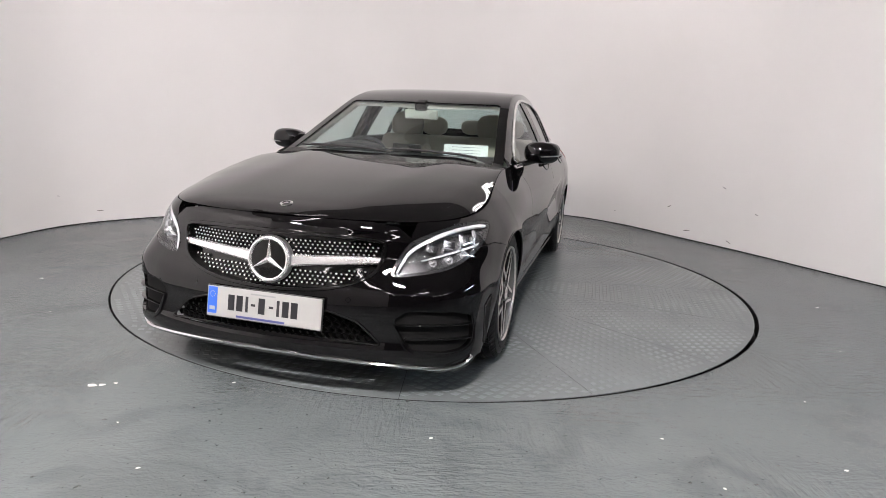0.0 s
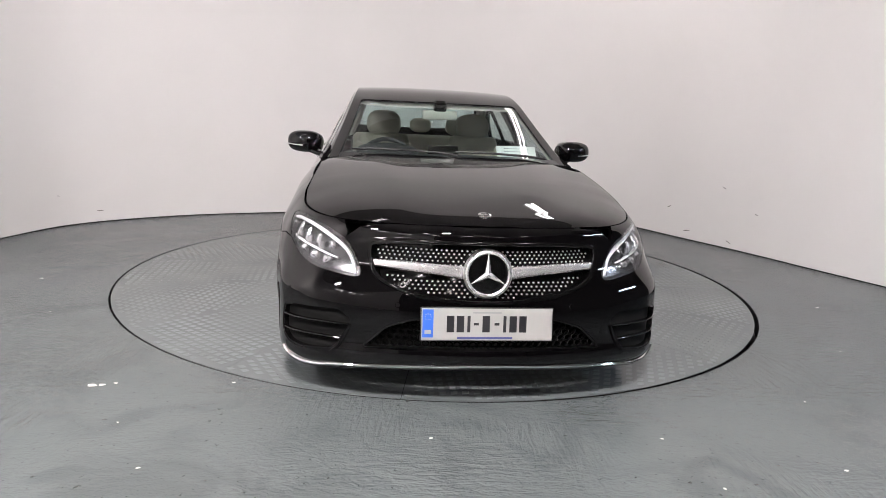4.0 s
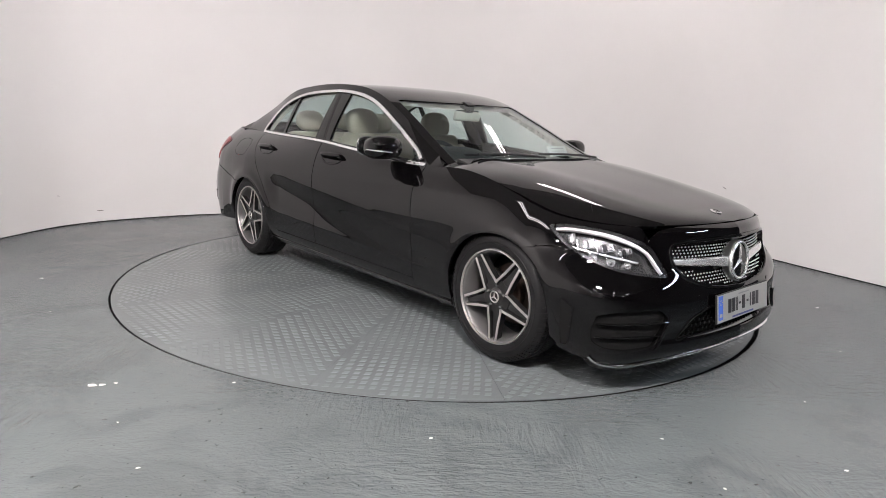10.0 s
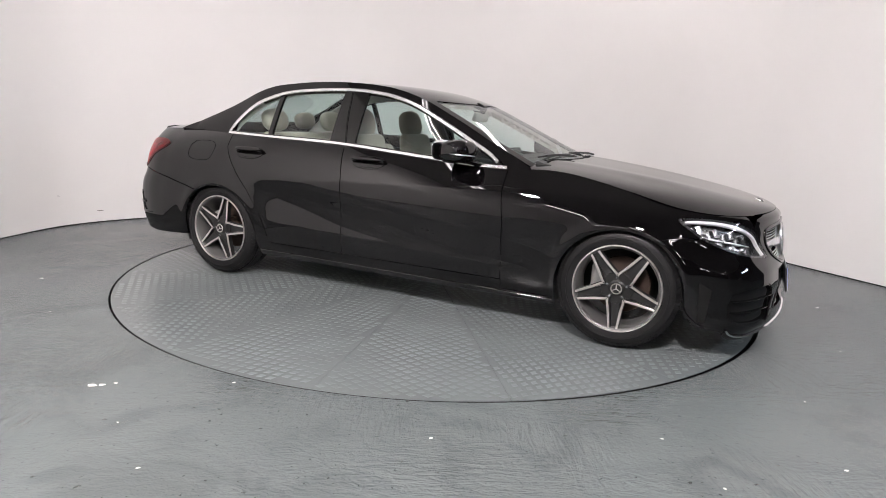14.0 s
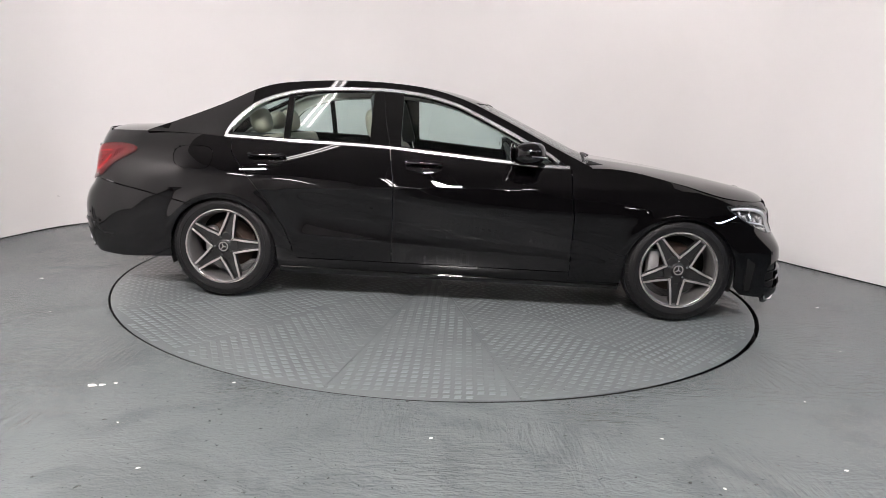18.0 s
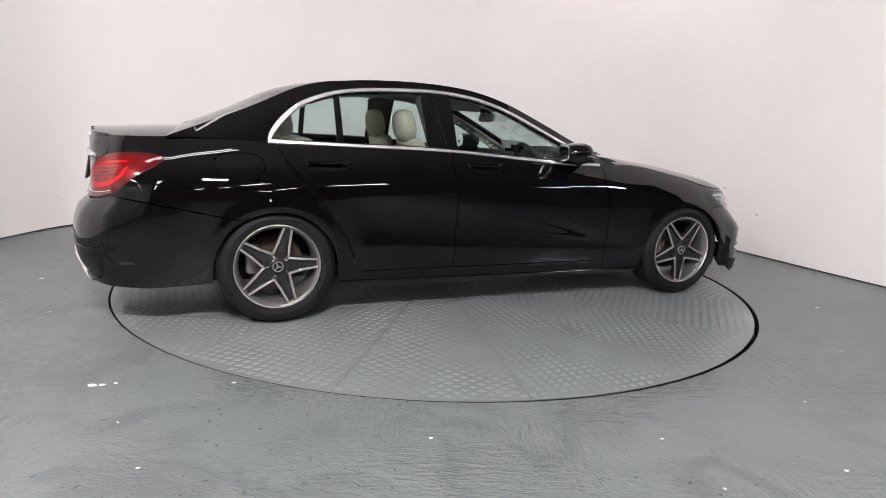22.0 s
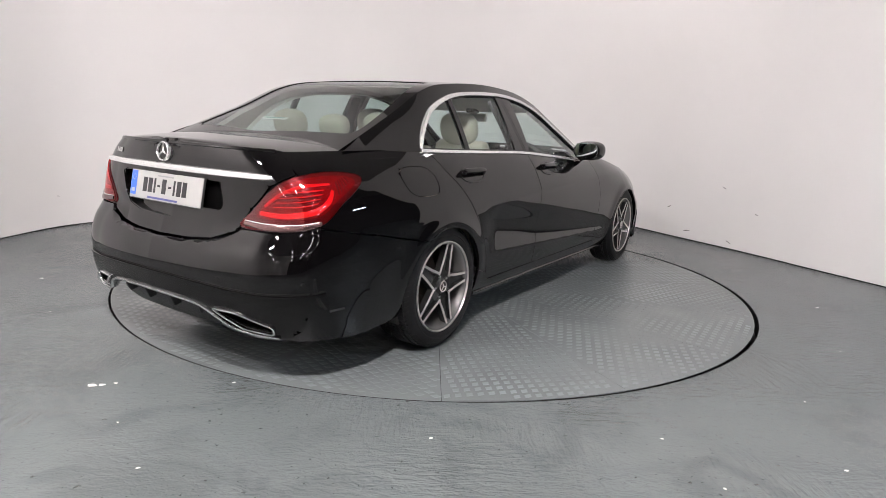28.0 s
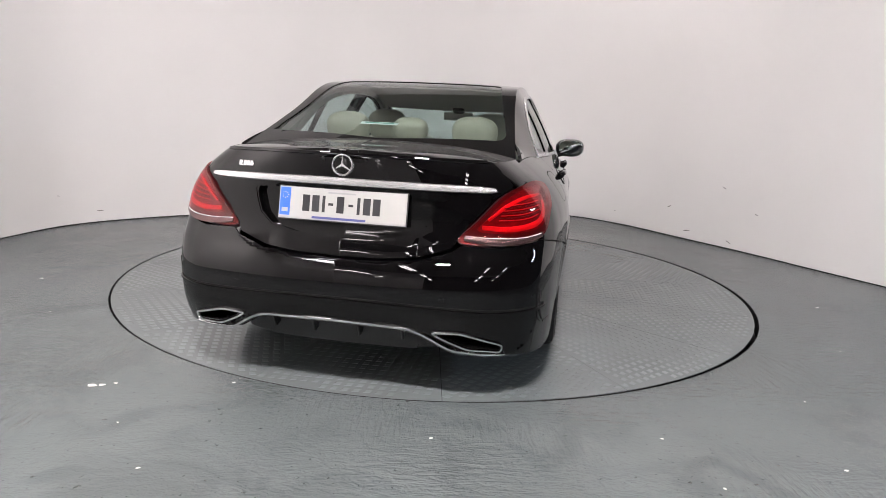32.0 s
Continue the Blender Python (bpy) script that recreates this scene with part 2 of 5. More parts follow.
def deck(x, y):
    """Hood (x > 0) or boot lid (x < 0), as a height over the plan."""
    x, y = np.asarray(x, float), np.asarray(y, float)
    ye = np.maximum(edge_y(x), .02)
    r = np.minimum(np.abs(y) / ye, 1.02)
    zc = np.where(x > 0, HOOD_Z(x), BOOT_Z(x))
    ze = TOP_Z(x)
    dome = np.where(x > 0, .005 * np.exp(-((np.abs(y) - .30 - .12 * (2.2 - x)) / .11)**2) * np.clip((2.05 - x) / .5, 0, 1), 0)
    return np.stack([x, y, zc + (ze - zc) * r**np.where(x > 0, 4.2, 2.6) + dome * (1 - r**4)], -1)


# glasshouse: the rail between the side glass and the roof, and the centre line, matched by t
RAIL = [curve([0, .12, .25, .38, .5, .6, .72, .84, .92, 1], v) for v in (
    [.86, .60, .31, .03, -.24, -.55, -.95, -1.27, -1.55, -2.0],
    [.715, .672, .622, .585, .565, .56, .555, .565, .59, .645],
    [.928, 1.050, 1.192, 1.312, 1.374, 1.394, 1.380, 1.322, 1.194, 1.014])]
MID = [curve([0, .12, .25, .38, .5, .6, .72, .84, .92, 1], v) for v in (
    [1.02, .78, .49, .18, -.14, -.50, -.97, -1.36, -1.62, -1.95],
    [.935, 1.038, 1.172, 1.306, 1.382, 1.407, 1.392, 1.322, 1.200, 1.058])]


def roof(t, q):
    """Windscreen, roof and rear window: t from the cowl to the boot, q from -1 (right rail) over 0 to 1."""
    t, q = np.broadcast_arrays(np.asarray(t, float), np.asarray(q, float))
    k = np.abs(q)**2.4
    return np.stack([MID[0](t) + (RAIL[0](t) - MID[0](t)) * k, RAIL[1](t) * q, MID[1](t) + (RAIL[2](t) - MID[1](t)) * k], -1)


ts_ = np.linspace(0, 1, 600)
rx_, ry_, rz_ = RAIL[0](ts_), RAIL[1](ts_), RAIL[2](ts_)


def house(x, z):
    """The side of the glasshouse at x and height z, on the left."""
    x, z = np.broadcast_arrays(np.asarray(x, float), np.asarray(z, float))
    zr, yr = np.interp(-x, -rx_, rz_), np.interp(-x, -rx_, ry_)
    zb, yb = TOP_Z(x), TOP_Y(x)
    k = (z - zb) / np.maximum(zr - zb, .06)
    k = np.clip(k, -.3, 1.2)
    return np.stack([x, yb + (yr - yb) * k + .05 * k * (1 - k) * np.clip((zr - zb) / .35, 0, 1), z], -1)
LT = LF + LS + LR


LID_Z = curve([0, .18, .31, .40, .435, .46, .50, 1.6], [.624, .628, .640, .664, .684, .71, .77, .80])


def tail(m, z):
    """The skin seen from the rear: m metres round the plan from the tail's centre, above zero on the left."""
    m = np.asarray(m, float)
    p = skin(LT - np.abs(m), z)
    p[..., 1] *= np.sign(m)
    # the lower edge of the boot lid turns in over the bumper
    up = z - LID_Z(np.abs(m))
    k = np.where(up > 0, np.clip(1 - up / .09, 0, 1)**1.4, np.clip(1 + up / .014, 0, 1))
    p[..., 0] += .032 * k * np.clip((.475 - np.abs(m)) / .17, 0, 1)
    return p


def roof_m(a, b):
    """The roof in metres: a along the car from the cowl, b across."""
    return roof(np.asarray(a) / 3.2, np.asarray(b) / 0.6)


def round_poly(points, r=0.02, steps=6):
    """A closed outline with its corners rounded."""
    pts = [np.array(p, float) for p in points]
    out = []
    for i, p in enumerate(pts):
        a, b = pts[i - 1], pts[(i + 1) % len(pts)]
        la, lb = np.linalg.norm(a - p), np.linalg.norm(b - p)
        k = min(r, la * .45, lb * .45)
        p0, p1 = p + (a - p) / la * k, p + (b - p) / lb * k
        for j in range(steps + 1):
            t = j / steps
            out.append((1 - t)**2 * p0 + 2 * t * (1 - t) * p + t * t * p1)
    return np.array(out)


def smooth_poly(points, steps=8):
    """A smooth closed outline through the points."""
    p = np.array(points, float)
    out = []
    for i in range(len(p)):
        a, b, c, d = p[i - 1], p[i], p[(i + 1) % len(p)], p[(i + 2) % len(p)]
        for j in range(steps):
            t = j / steps
            out.append(.5 * (2 * b + (c - a) * t + (2 * a - 5 * b + 4 * c - d) * t * t + (3 * b - a - 3 * c + d) * t**3))
    return np.array(out)


def inside(p, poly):
    x, y = p[:, 0][:, None], p[:, 1][:, None]
    x0, y0 = poly[:, 0], poly[:, 1]
    x1, y1 = np.roll(x0, -1), np.roll(y0, -1)
    with np.errstate(divide="ignore", invalid="ignore"):
        c = ((y0 > y) != (y1 > y)) & (x < (x1 - x0) * (y - y0) / (y1 - y0) + x0)
    return c.sum(1) % 2 == 1


def nearest(p, polys):
    best, q = np.full(len(p), 1e9), p.copy()
    for poly in polys:
        a, b = poly, np.roll(poly, -1, 0)
        d = b - a
        l2 = np.maximum((d**2).sum(1), 1e-12)
        for k in range(0, len(p), 4000):
            c = p[k:k + 4000]
            t = np.clip(((c[:, None] - a) * d).sum(2) / l2, 0, 1)
            e = a + t[..., None] * d
            r = ((c[:, None] - e)**2).sum(2)
            j = r.argmin(1)
            i = np.arange(len(c))
            better = r[i, j] < best[k:k + 4000]
            best[k:k + 4000] = np.where(better, r[i, j], best[k:k + 4000])
            q[k:k + 4000][better] = e[i, j][better]
    return np.sqrt(best), q


def normals_of(lift, p):
    e = 1e-3
    u = lift(p[:, 0] + e, p[:, 1]) - lift(p[:, 0] - e, p[:, 1])
    v = lift(p[:, 0], p[:, 1] + e) - lift(p[:, 0], p[:, 1] - e)
    n = np.cross(u, v)
    n /= np.maximum(np.linalg.norm(n, axis=1), 1e-12)[:, None]
    pts = lift(p[:, 0], p[:, 1])
    c = np.stack([np.clip(pts[:, 0], -1.4, 1.4), np.zeros(len(pts)), np.full(len(pts), .55)], -1)
    n[((pts - c) * n).sum(1) < 0] *= -1
    return pts, n


def panel(name, lift, outline, material, parent, label="", holes=(), cell=0.016, flange=0.016, side=1, off=0.0, gap=0.0):
    """A shell cut out of a surface by an outline, with holes, and with its edges turned in."""
    outline = np.array(outline, float)
    polys = [outline] + [np.array(h, float) for h in holes]
    lo, hi = outline.min(0) - cell, outline.max(0) + cell
    nu, nv = [max(2, int(k)) for k in np.ceil((hi - lo) / cell)]
    U, V = np.meshgrid(np.linspace(lo[0], hi[0], nu + 1), np.linspace(lo[1], hi[1], nv + 1), indexing="ij")
    p = np.stack([U.ravel(), V.ravel()], -1)

    def ok(q):
        r = inside(q, polys[0])
        for h in polys[1:]:
            r &= ~inside(q, h)
        return r
    dist, near = nearest(p, polys)
    snap = dist < cell * .58
    p[snap] = near[snap]
    i = np.arange(nu)[:, None] * (nv + 1) + np.arange(nv)[None]
    quads = np.stack([i, i + nv + 1, i + nv + 2, i + 1], -1).reshape(-1, 4)
    quads = quads[ok(p[quads].mean(1))]
    used = np.zeros(len(p), bool)
    used[quads.ravel()] = True
    out = used & ~snap & ~ok(p)
    p[out] = near[out]
    pairs = np.concatenate([quads[:, [k, (k + 1) % 4]] for k in range(4)])
    key = np.sort(pairs, 1)
    _, first, times = np.unique(key[:, 0] * len(p) + key[:, 1], return_index=True, return_counts=True)
    rim_v = np.unique(key[first[times == 1]].ravel())
    rim_v = rim_v[~snap[rim_v] & ~out[rim_v]]
    p[rim_v] = near[rim_v]
    back = -np.ones(len(p), int)
    back[used] = np.arange(used.sum())
    p, quads = p[used], back[quads]
    pts, nrm = normals_of(lift, p)
    pts = pts + nrm * off
    a, b, c = pts[quads[:, 0]], pts[quads[:, 1]], pts[quads[:, 3]]
    flip = (np.cross(b - a, c - a) * nrm[quads[:, 0]]).sum(1) < 0
    quads[flip] = quads[flip][:, ::-1]
    faces = [list(dict.fromkeys(q)) for q in quads.tolist()]
    faces = [q for q in faces if len(q) > 2]
    if flange:
        count = {}
        for q in faces:
            for s0, s1 in zip(q, q[1:] + q[:1]):
                count[(s0, s1)] = count.get((s0, s1), 0) + 1
        edge = [k for k in count if (k[1], k[0]) not in count]
        rim = sorted({k for e in edge for k in e})
        m0 = len(pts)
        at = {k: m0 + 2 * j for j, k in enumerate(rim)}
        extra, en = [], []
        for k in rim:
            extra += [pts[k], pts[k] - nrm[k] * flange]
            en += [nrm[k], nrm[k]]
        pts = np.concatenate([pts, extra])
        rim_normal = np.zeros((len(pts), 3))
        for s0, s1 in edge:
            faces.append([at[s1], at[s0], at[s0] + 1, at[s1] + 1])
            w = np.cross(pts[s1] - pts[s0], nrm[s0])
            w /= max(np.linalg.norm(w), 1e-9)
            for k in (at[s0], at[s0] + 1, at[s1], at[s1] + 1):
                rim_normal[k] += w
        rl = np.linalg.norm(rim_normal[m0:], axis=1)
        rim_normal[m0:] /= np.maximum(rl, 1e-9)[:, None]
        nrm = np.concatenate([nrm, rim_normal[m0:]])
    if side < 0:
        pts = pts * (1, -1, 1)
        nrm = nrm * (1, -1, 1)
        faces = [q[::-1] for q in faces]
    return mesh_object(name, pts, faces, material, parent, label, True, nrm)


def strip(name, lift, path, width, proud, material, parent, label="", side=1, closed=False, steps=4, off=0.0):
    """A raised moulding along a path on a surface; width may be one number or one for each point."""
    path = np.array(path, float)
    if not closed:
        t = np.linspace(0, 1, len(path))
        tt = np.linspace(0, 1, (len(path) - 1) * steps + 1)
        wid = np.interp(tt, t, np.broadcast_to(width, len(path)))
        path = np.stack([curve(t, path[:, 0])(tt), curve(t, path[:, 1])(tt)], -1)
    else:
        wid = np.broadcast_to(width, len(path))
    d = np.gradient(path, axis=0) if not closed else np.roll(path, -1, 0) - np.roll(path, 1, 0)
    d /= np.maximum(np.linalg.norm(d, axis=1), 1e-9)[:, None]
    w = np.stack([-d[:, 1], d[:, 0]], -1)
    rows = []
    for a, h in ((-.5, -.6), (-.5, .35), (-.36, .9), (0, 1.0), (.36, .9), (.5, .35), (.5, -.6)):
        p = path + w * (a * wid)[:, None]
        pts, nrm = normals_of(lift, p)
        rows.append(pts + nrm * (off + proud * h))
    n, k = len(path), len(rows)
    v = np.concatenate(rows) * (1, side, 1)
    f = []
    for r in range(k - 1):
        for i in range(n if closed else n - 1):
            j = (i + 1) % n
            f.append((r * n + i, r * n + j, (r + 1) * n + j, (r + 1) * n + i))
    if not closed:
        f += [tuple(r * n for r in range(k)), tuple(r * n + n - 1 for r in range(k))]
    bm = bmesh.new()
    vs = [bm.verts.new(q) for q in v]
    for q in f:
        bm.faces.new([vs[i] for i in q])
    bmesh.ops.recalc_face_normals(bm, faces=bm.faces[:])
    return part(name, bm, material, parent, label, True)


def place(lift, u, v, off=0.0, side=1, spin=0.0):
    """The pose on a surface: x along u, y along v, z outward."""
    pts, nrm = normals_of(lift, np.array([[u, v]], float))
    tu = lift(np.array([u + 1e-3]), np.array([v]))[0] - lift(np.array([u - 1e-3]), np.array([v]))[0]
    m = np.array([1, side, 1])
    p, z, x = Vector((pts[0] + nrm[0] * off) * m), Vector(nrm[0] * m), Vector(tu * m * side)
    z.normalize()
    x = (x - z * x.dot(z)).normalized()
    y = z.cross(x)
    if y.z < -.2 or (abs(y.z) <= .2 and y.x < 0):
        x, y = -x, -y
    r = Matrix((x, y, z)).transposed().to_4x4()
    return Matrix.Translation(p) @ r @ pose(0, 0, 0, 0, 0, spin)
def floor_mat():
    """Floor paint laid with a broom: swirling streaks in patches, fine grit, faint stains."""
    m = mat("grey_green_floor_paint", (0.1205, 0.137, 0.1385), 0.25, vary=0.13, scale=0.9)
    nt = m.node_tree
    b = nt.nodes["Principled BSDF"]
    tc = nt.nodes.new("ShaderNodeTexCoord")

    def tex(scale, stretch, detail, distort, turn=0.0):
        mp = nt.nodes.new("ShaderNodeMapping")
        mp.inputs["Scale"].default_value = stretch
        mp.inputs["Rotation"].default_value = (0, 0, radians(turn))
        t = nt.nodes.new("ShaderNodeTexNoise")
        t.inputs["Scale"].default_value, t.inputs["Detail"].default_value, t.inputs["Distortion"].default_value = scale, detail, distort
        nt.links.new(tc.outputs["Object"], mp.inputs[0])
        nt.links.new(mp.outputs[0], t.inputs[0])
        return t.outputs[0]

    def maths(op, a, c):
        n = nt.nodes.new("ShaderNodeMath")
        n.operation = op
        for i, q in enumerate((a, c)):
            if isinstance(q, (int, float)):
                n.inputs[i].default_value = q
            else:
                nt.links.new(q, n.inputs[i])
        return n.outputs[0]
    def soft(source, lo, hi, out_lo=0.0, out_hi=1.0):
        n = nt.nodes.new("ShaderNodeMapRange")
        n.interpolation_type = "SMOOTHSTEP"
        for i, q in enumerate((lo, hi, out_lo, out_hi)):
            n.inputs[i + 1].default_value = q
        nt.links.new(source, n.inputs[0])
        return n.outputs[0]
    streak_a = tex(7.5, (1, 5, 1), 5, 0.9, 12)
    streak_b = tex(7.5, (6, 1.0, 1), 5, 0.6, -28)
    streak_c = tex(14, (1, 2.2, 1), 4, 1.4, 4)
    patch = soft(tex(1.1, (1, 1, 1), 0, 0.5), 0.45, 0.55)
    where = soft(tex(1.3, (1, 1, 1), 1, 0.4, 40), 0.45, 0.66, 0.04, 0.9)
    mixed = maths("ADD", maths("MULTIPLY", streak_a, patch), maths("MULTIPLY", streak_b, maths("SUBTRACT", 1, patch)))
    ripple = maths("MULTIPLY", streak_c, soft(tex(0.9, (1, 1, 1), 1, 0.3, 70), 0.45, 0.6, 0.05, 0.55))
    grit = maths("ADD", maths("MULTIPLY", tex(120, (1, 1, 1), 3, 0), 0.12), maths("MULTIPLY", tex(30, (1, 1, 1), 4, 0.8), 0.22))
    height = maths("ADD", maths("ADD", maths("MULTIPLY", mixed, where), ripple), grit)
    # specks and stains
    base = b.inputs["Base Color"].links[0].from_socket
    specks = soft(tex(48, (1, 1, 1), 2, 0.3), 0.26, 0.33, 0.40, 1.0)
    stains = soft(tex(2.6, (1, 1, 1), 6, 1.2), 0.30, 0.55, 0.86, 1.03)
    shade = nt.nodes.new("ShaderNodeVectorMath")
    shade.operation = "SCALE"
    nt.links.new(base, shade.inputs[0])
    nt.links.new(maths("MULTIPLY", specks, stains), shade.inputs["Scale"])
    nt.links.new(shade.outputs[0], b.inputs["Base Color"])
    bp = nt.nodes.new("ShaderNodeBump")
    bp.inputs["Strength"].default_value, bp.inputs["Distance"].default_value = 1.0, 0.017
    nt.links.new(height, bp.inputs["Height"])
    nt.links.new(bp.outputs[0], b.inputs["Normal"])
    rough = nt.nodes.new("ShaderNodeMapRange")
    rough.inputs[1].default_value, rough.inputs[2].default_value, rough.inputs[3].default_value, rough.inputs[4].default_value = 0.2, 0.8, 0.14, 0.262
    nt.links.new(tex(1.9, (1, 1, 1), 2, 0.4), rough.inputs[0])
    nt.links.new(rough.outputs[0], b.inputs["Roughness"])
    return m


# ---- the room: round white wall, painted floor, dark hall behind the camera ----
FLOOR = floor_mat()
TABLE = mat("worn_table_paint", (0.139, 0.155, 0.157), 0.235, vary=0.16, scale=2.2, rvary=0.025, bump=0.05, bscale=60)
# paler than TABLE: sheen of the lozenges put into colour; vary is patchy wear
TREAD = mat("worn_sheen_tread_paint", (0.160, 0.177, 0.180), 0.22, vary=0.38, scale=1.7)
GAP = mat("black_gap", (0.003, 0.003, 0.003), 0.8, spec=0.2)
PLASTER = mat("white_wall_paint", (0.765, 0.75, 0.74), 0.7, vary=0.035, scale=1.1, bump=0.22, bscale=2.4)
DARK_WALL = mat("dark_hall_paint", (0.035, 0.035, 0.038), 0.8, vary=0.1, scale=1)
CEIL = mat("grey_ceiling_paint", (0.25, 0.245, 0.24), 0.85, vary=0.08, scale=1)
TUBE = mat("lit_tube", (0.9, 0.9, 0.9), 0.4, glow=(1.0, 0.925, 0.928, 18))
TUBE_FAR = mat("far_lit_tube", (0.9, 0.9, 0.9), 0.4, glow=(1.0, 0.925, 0.928, 38))
TUBE_COOL = mat("cool_lit_tube", (0.9, 0.9, 0.9), 0.4, glow=(0.80, 0.92, 1.08, 125))
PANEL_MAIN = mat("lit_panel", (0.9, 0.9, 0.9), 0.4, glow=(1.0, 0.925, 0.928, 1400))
# fill light with no known source, added to brighten the left wall
PANEL_FILL = mat("lit_fill_panel", (0.9, 0.9, 0.9), 0.4, glow=(1.0, 0.925, 0.928, 640))
TRAY = mat("white_lamp_tray", (0.7, 0.7, 0.7), 0.5)
SPOT = mat("bare_plaster_chip", (0.50, 0.49, 0.47), 0.8, vary=0.15, scale=60)

TABLE_R = 2.245
WALL_X = [-1.70, -2.60, -3.70, -4.60, -4.93, -4.95, -4.85, -4.65, -4.3, -4.05, -3.86, -3.75, -3.60, -2.94, -1.90, -.70, .45, 1.25, 1.80, 2.28, 2.70, 3.05, 3.43, 3.80, 4.05]
WALL_Y = [-12.6, -12.55, -12.2, -11.2, -9.8, -8.4, -6.4, -4.8, -3.2, -1.6, -.40, .53, 1.25, 2.04, 2.66, 3.20, 3.58, 3.66, 3.45, 2.94, 2.17, 1.53, .70, -.10, -.9]
arc = np.concatenate([[0], np.cumsum(np.hypot(np.diff(WALL_X), np.diff(WALL_Y)))])
s = np.linspace(0, arc[-1], 200)
wall_plan = np.stack([curve(arc, WALL_X)(s), curve(arc, WALL_Y)(s)], -1)
H_WALL = 5.4


def build_wall():
    d = np.gradient(wall_plan, axis=0)
    nrm = np.stack([-d[:, 1], d[:, 0]], -1) / np.linalg.norm(d, axis=1)[:, None]
    outer = wall_plan + nrm * 0.15
    n = len(wall_plan)
    v = [(*p, z) for z in (0, H_WALL) for p in wall_plan] + [(*p, z) for z in (0, H_WALL) for p in outer]
    f = []
    for i in range(n - 1):
        f += [(i, i + 1, n + i + 1, n + i), (2 * n + i + 1, 2 * n + i, 3 * n + i, 3 * n + i + 1), (n + i, n + i + 1, 3 * n + i + 1, 3 * n + i)]
    ob = mesh_object("wall_round", v, f, PLASTER, smooth=True)
    tagged(ob, "round white painted plaster wall behind the turntable", "wall", kind="structure")
    ob.data.set_sharp_from_angle(angle=radians(35))


build_wall()


def ring_faces(a, b, n):
    return [(a + i, a + (i + 1) % n, b + (i + 1) % n, b + i) for i in range(n)]


# floor: one sheet with a round hole for the turntable
n = 180
ang = [2 * math.pi * i / n for i in range(n)]
hole_r = TABLE_R + 0.024
HOLE_X, HOLE_Y = .007, .010
rings = [(hole_r, -0.004), (hole_r, 0), (2.6, 0), (3.3, 0)]
v = [(r * math.cos(a) + HOLE_X, r * math.sin(a) + HOLE_Y, z) for r, z in rings for a in ang]
v += [(max(-7, min(7, 14 * math.cos(a))), max(-14, min(5, 20 * math.sin(a))), 0) for a in ang]
f = [q for k in range(len(rings)) for q in ring_faces(k * n, (k + 1) * n, n)]
tagged(mesh_object("floor", v, f, FLOOR), "glossy grey-green painted concrete floor, scuffed", "floor", kind="structure")
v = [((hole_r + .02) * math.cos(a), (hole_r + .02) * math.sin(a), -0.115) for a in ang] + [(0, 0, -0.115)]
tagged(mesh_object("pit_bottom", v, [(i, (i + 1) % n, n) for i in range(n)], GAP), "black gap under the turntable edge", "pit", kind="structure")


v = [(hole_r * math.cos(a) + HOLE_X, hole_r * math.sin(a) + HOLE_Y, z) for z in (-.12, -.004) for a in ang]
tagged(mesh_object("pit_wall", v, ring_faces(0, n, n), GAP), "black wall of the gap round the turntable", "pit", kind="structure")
# black strip for the shadow line in the joint at the round wall's foot
inner_line = wall_plan - (lambda d: np.stack([-d[:, 1], d[:, 0]], -1) / np.linalg.norm(d, axis=1)[:, None])(np.gradient(wall_plan, axis=0)) * .003
k = len(inner_line)
v = [(*p, z) for z in (0.0005, .011) for p in inner_line]
tagged(mesh_object("trim", v, [(i, i + 1, k + i + 1, k + i) for i in range(k - 1)], GAP), "thin black strip drawn as the shadowed joint at the foot of the wall", "trim", kind="structure")


def slab(name, lo, hi, material, label, category):
    c = [(a + b) / 2 for a, b in zip(lo, hi)]
    bm = box_bm(*[b - a for a, b in zip(lo, hi)], Matrix.Translation(c))
    me = bpy.data.meshes.new(name)
    bm.to_mesh(me)
    bm.free()
    me.materials.append(material)
    return tagged(new(name, me), label, category, kind="structure")


slab("wall_hall_back", (-7, -14.2, 0), (7, -14, H_WALL), DARK_WALL, "dark plain wall at the back of the hall", "wall")
slab("wall_hall_left", (-7.2, -14.2, 0), (-7, 5, H_WALL), DARK_WALL, "dark plain side wall of the hall", "wall")
slab("wall_hall_right", (7, -14.2, 0), (7.2, 5, H_WALL), DARK_WALL, "dark plain side wall of the hall", "wall")
slab("wall_hall_front", (-7.2, 5, 0), (7.2, 5.2, H_WALL), DARK_WALL, "dark plain wall behind the round wall", "wall")
slab("ceiling", (-7.2, -14.2, H_WALL), (7.2, 5.2, H_WALL + .15), CEIL, "dark grey painted ceiling", "ceiling")


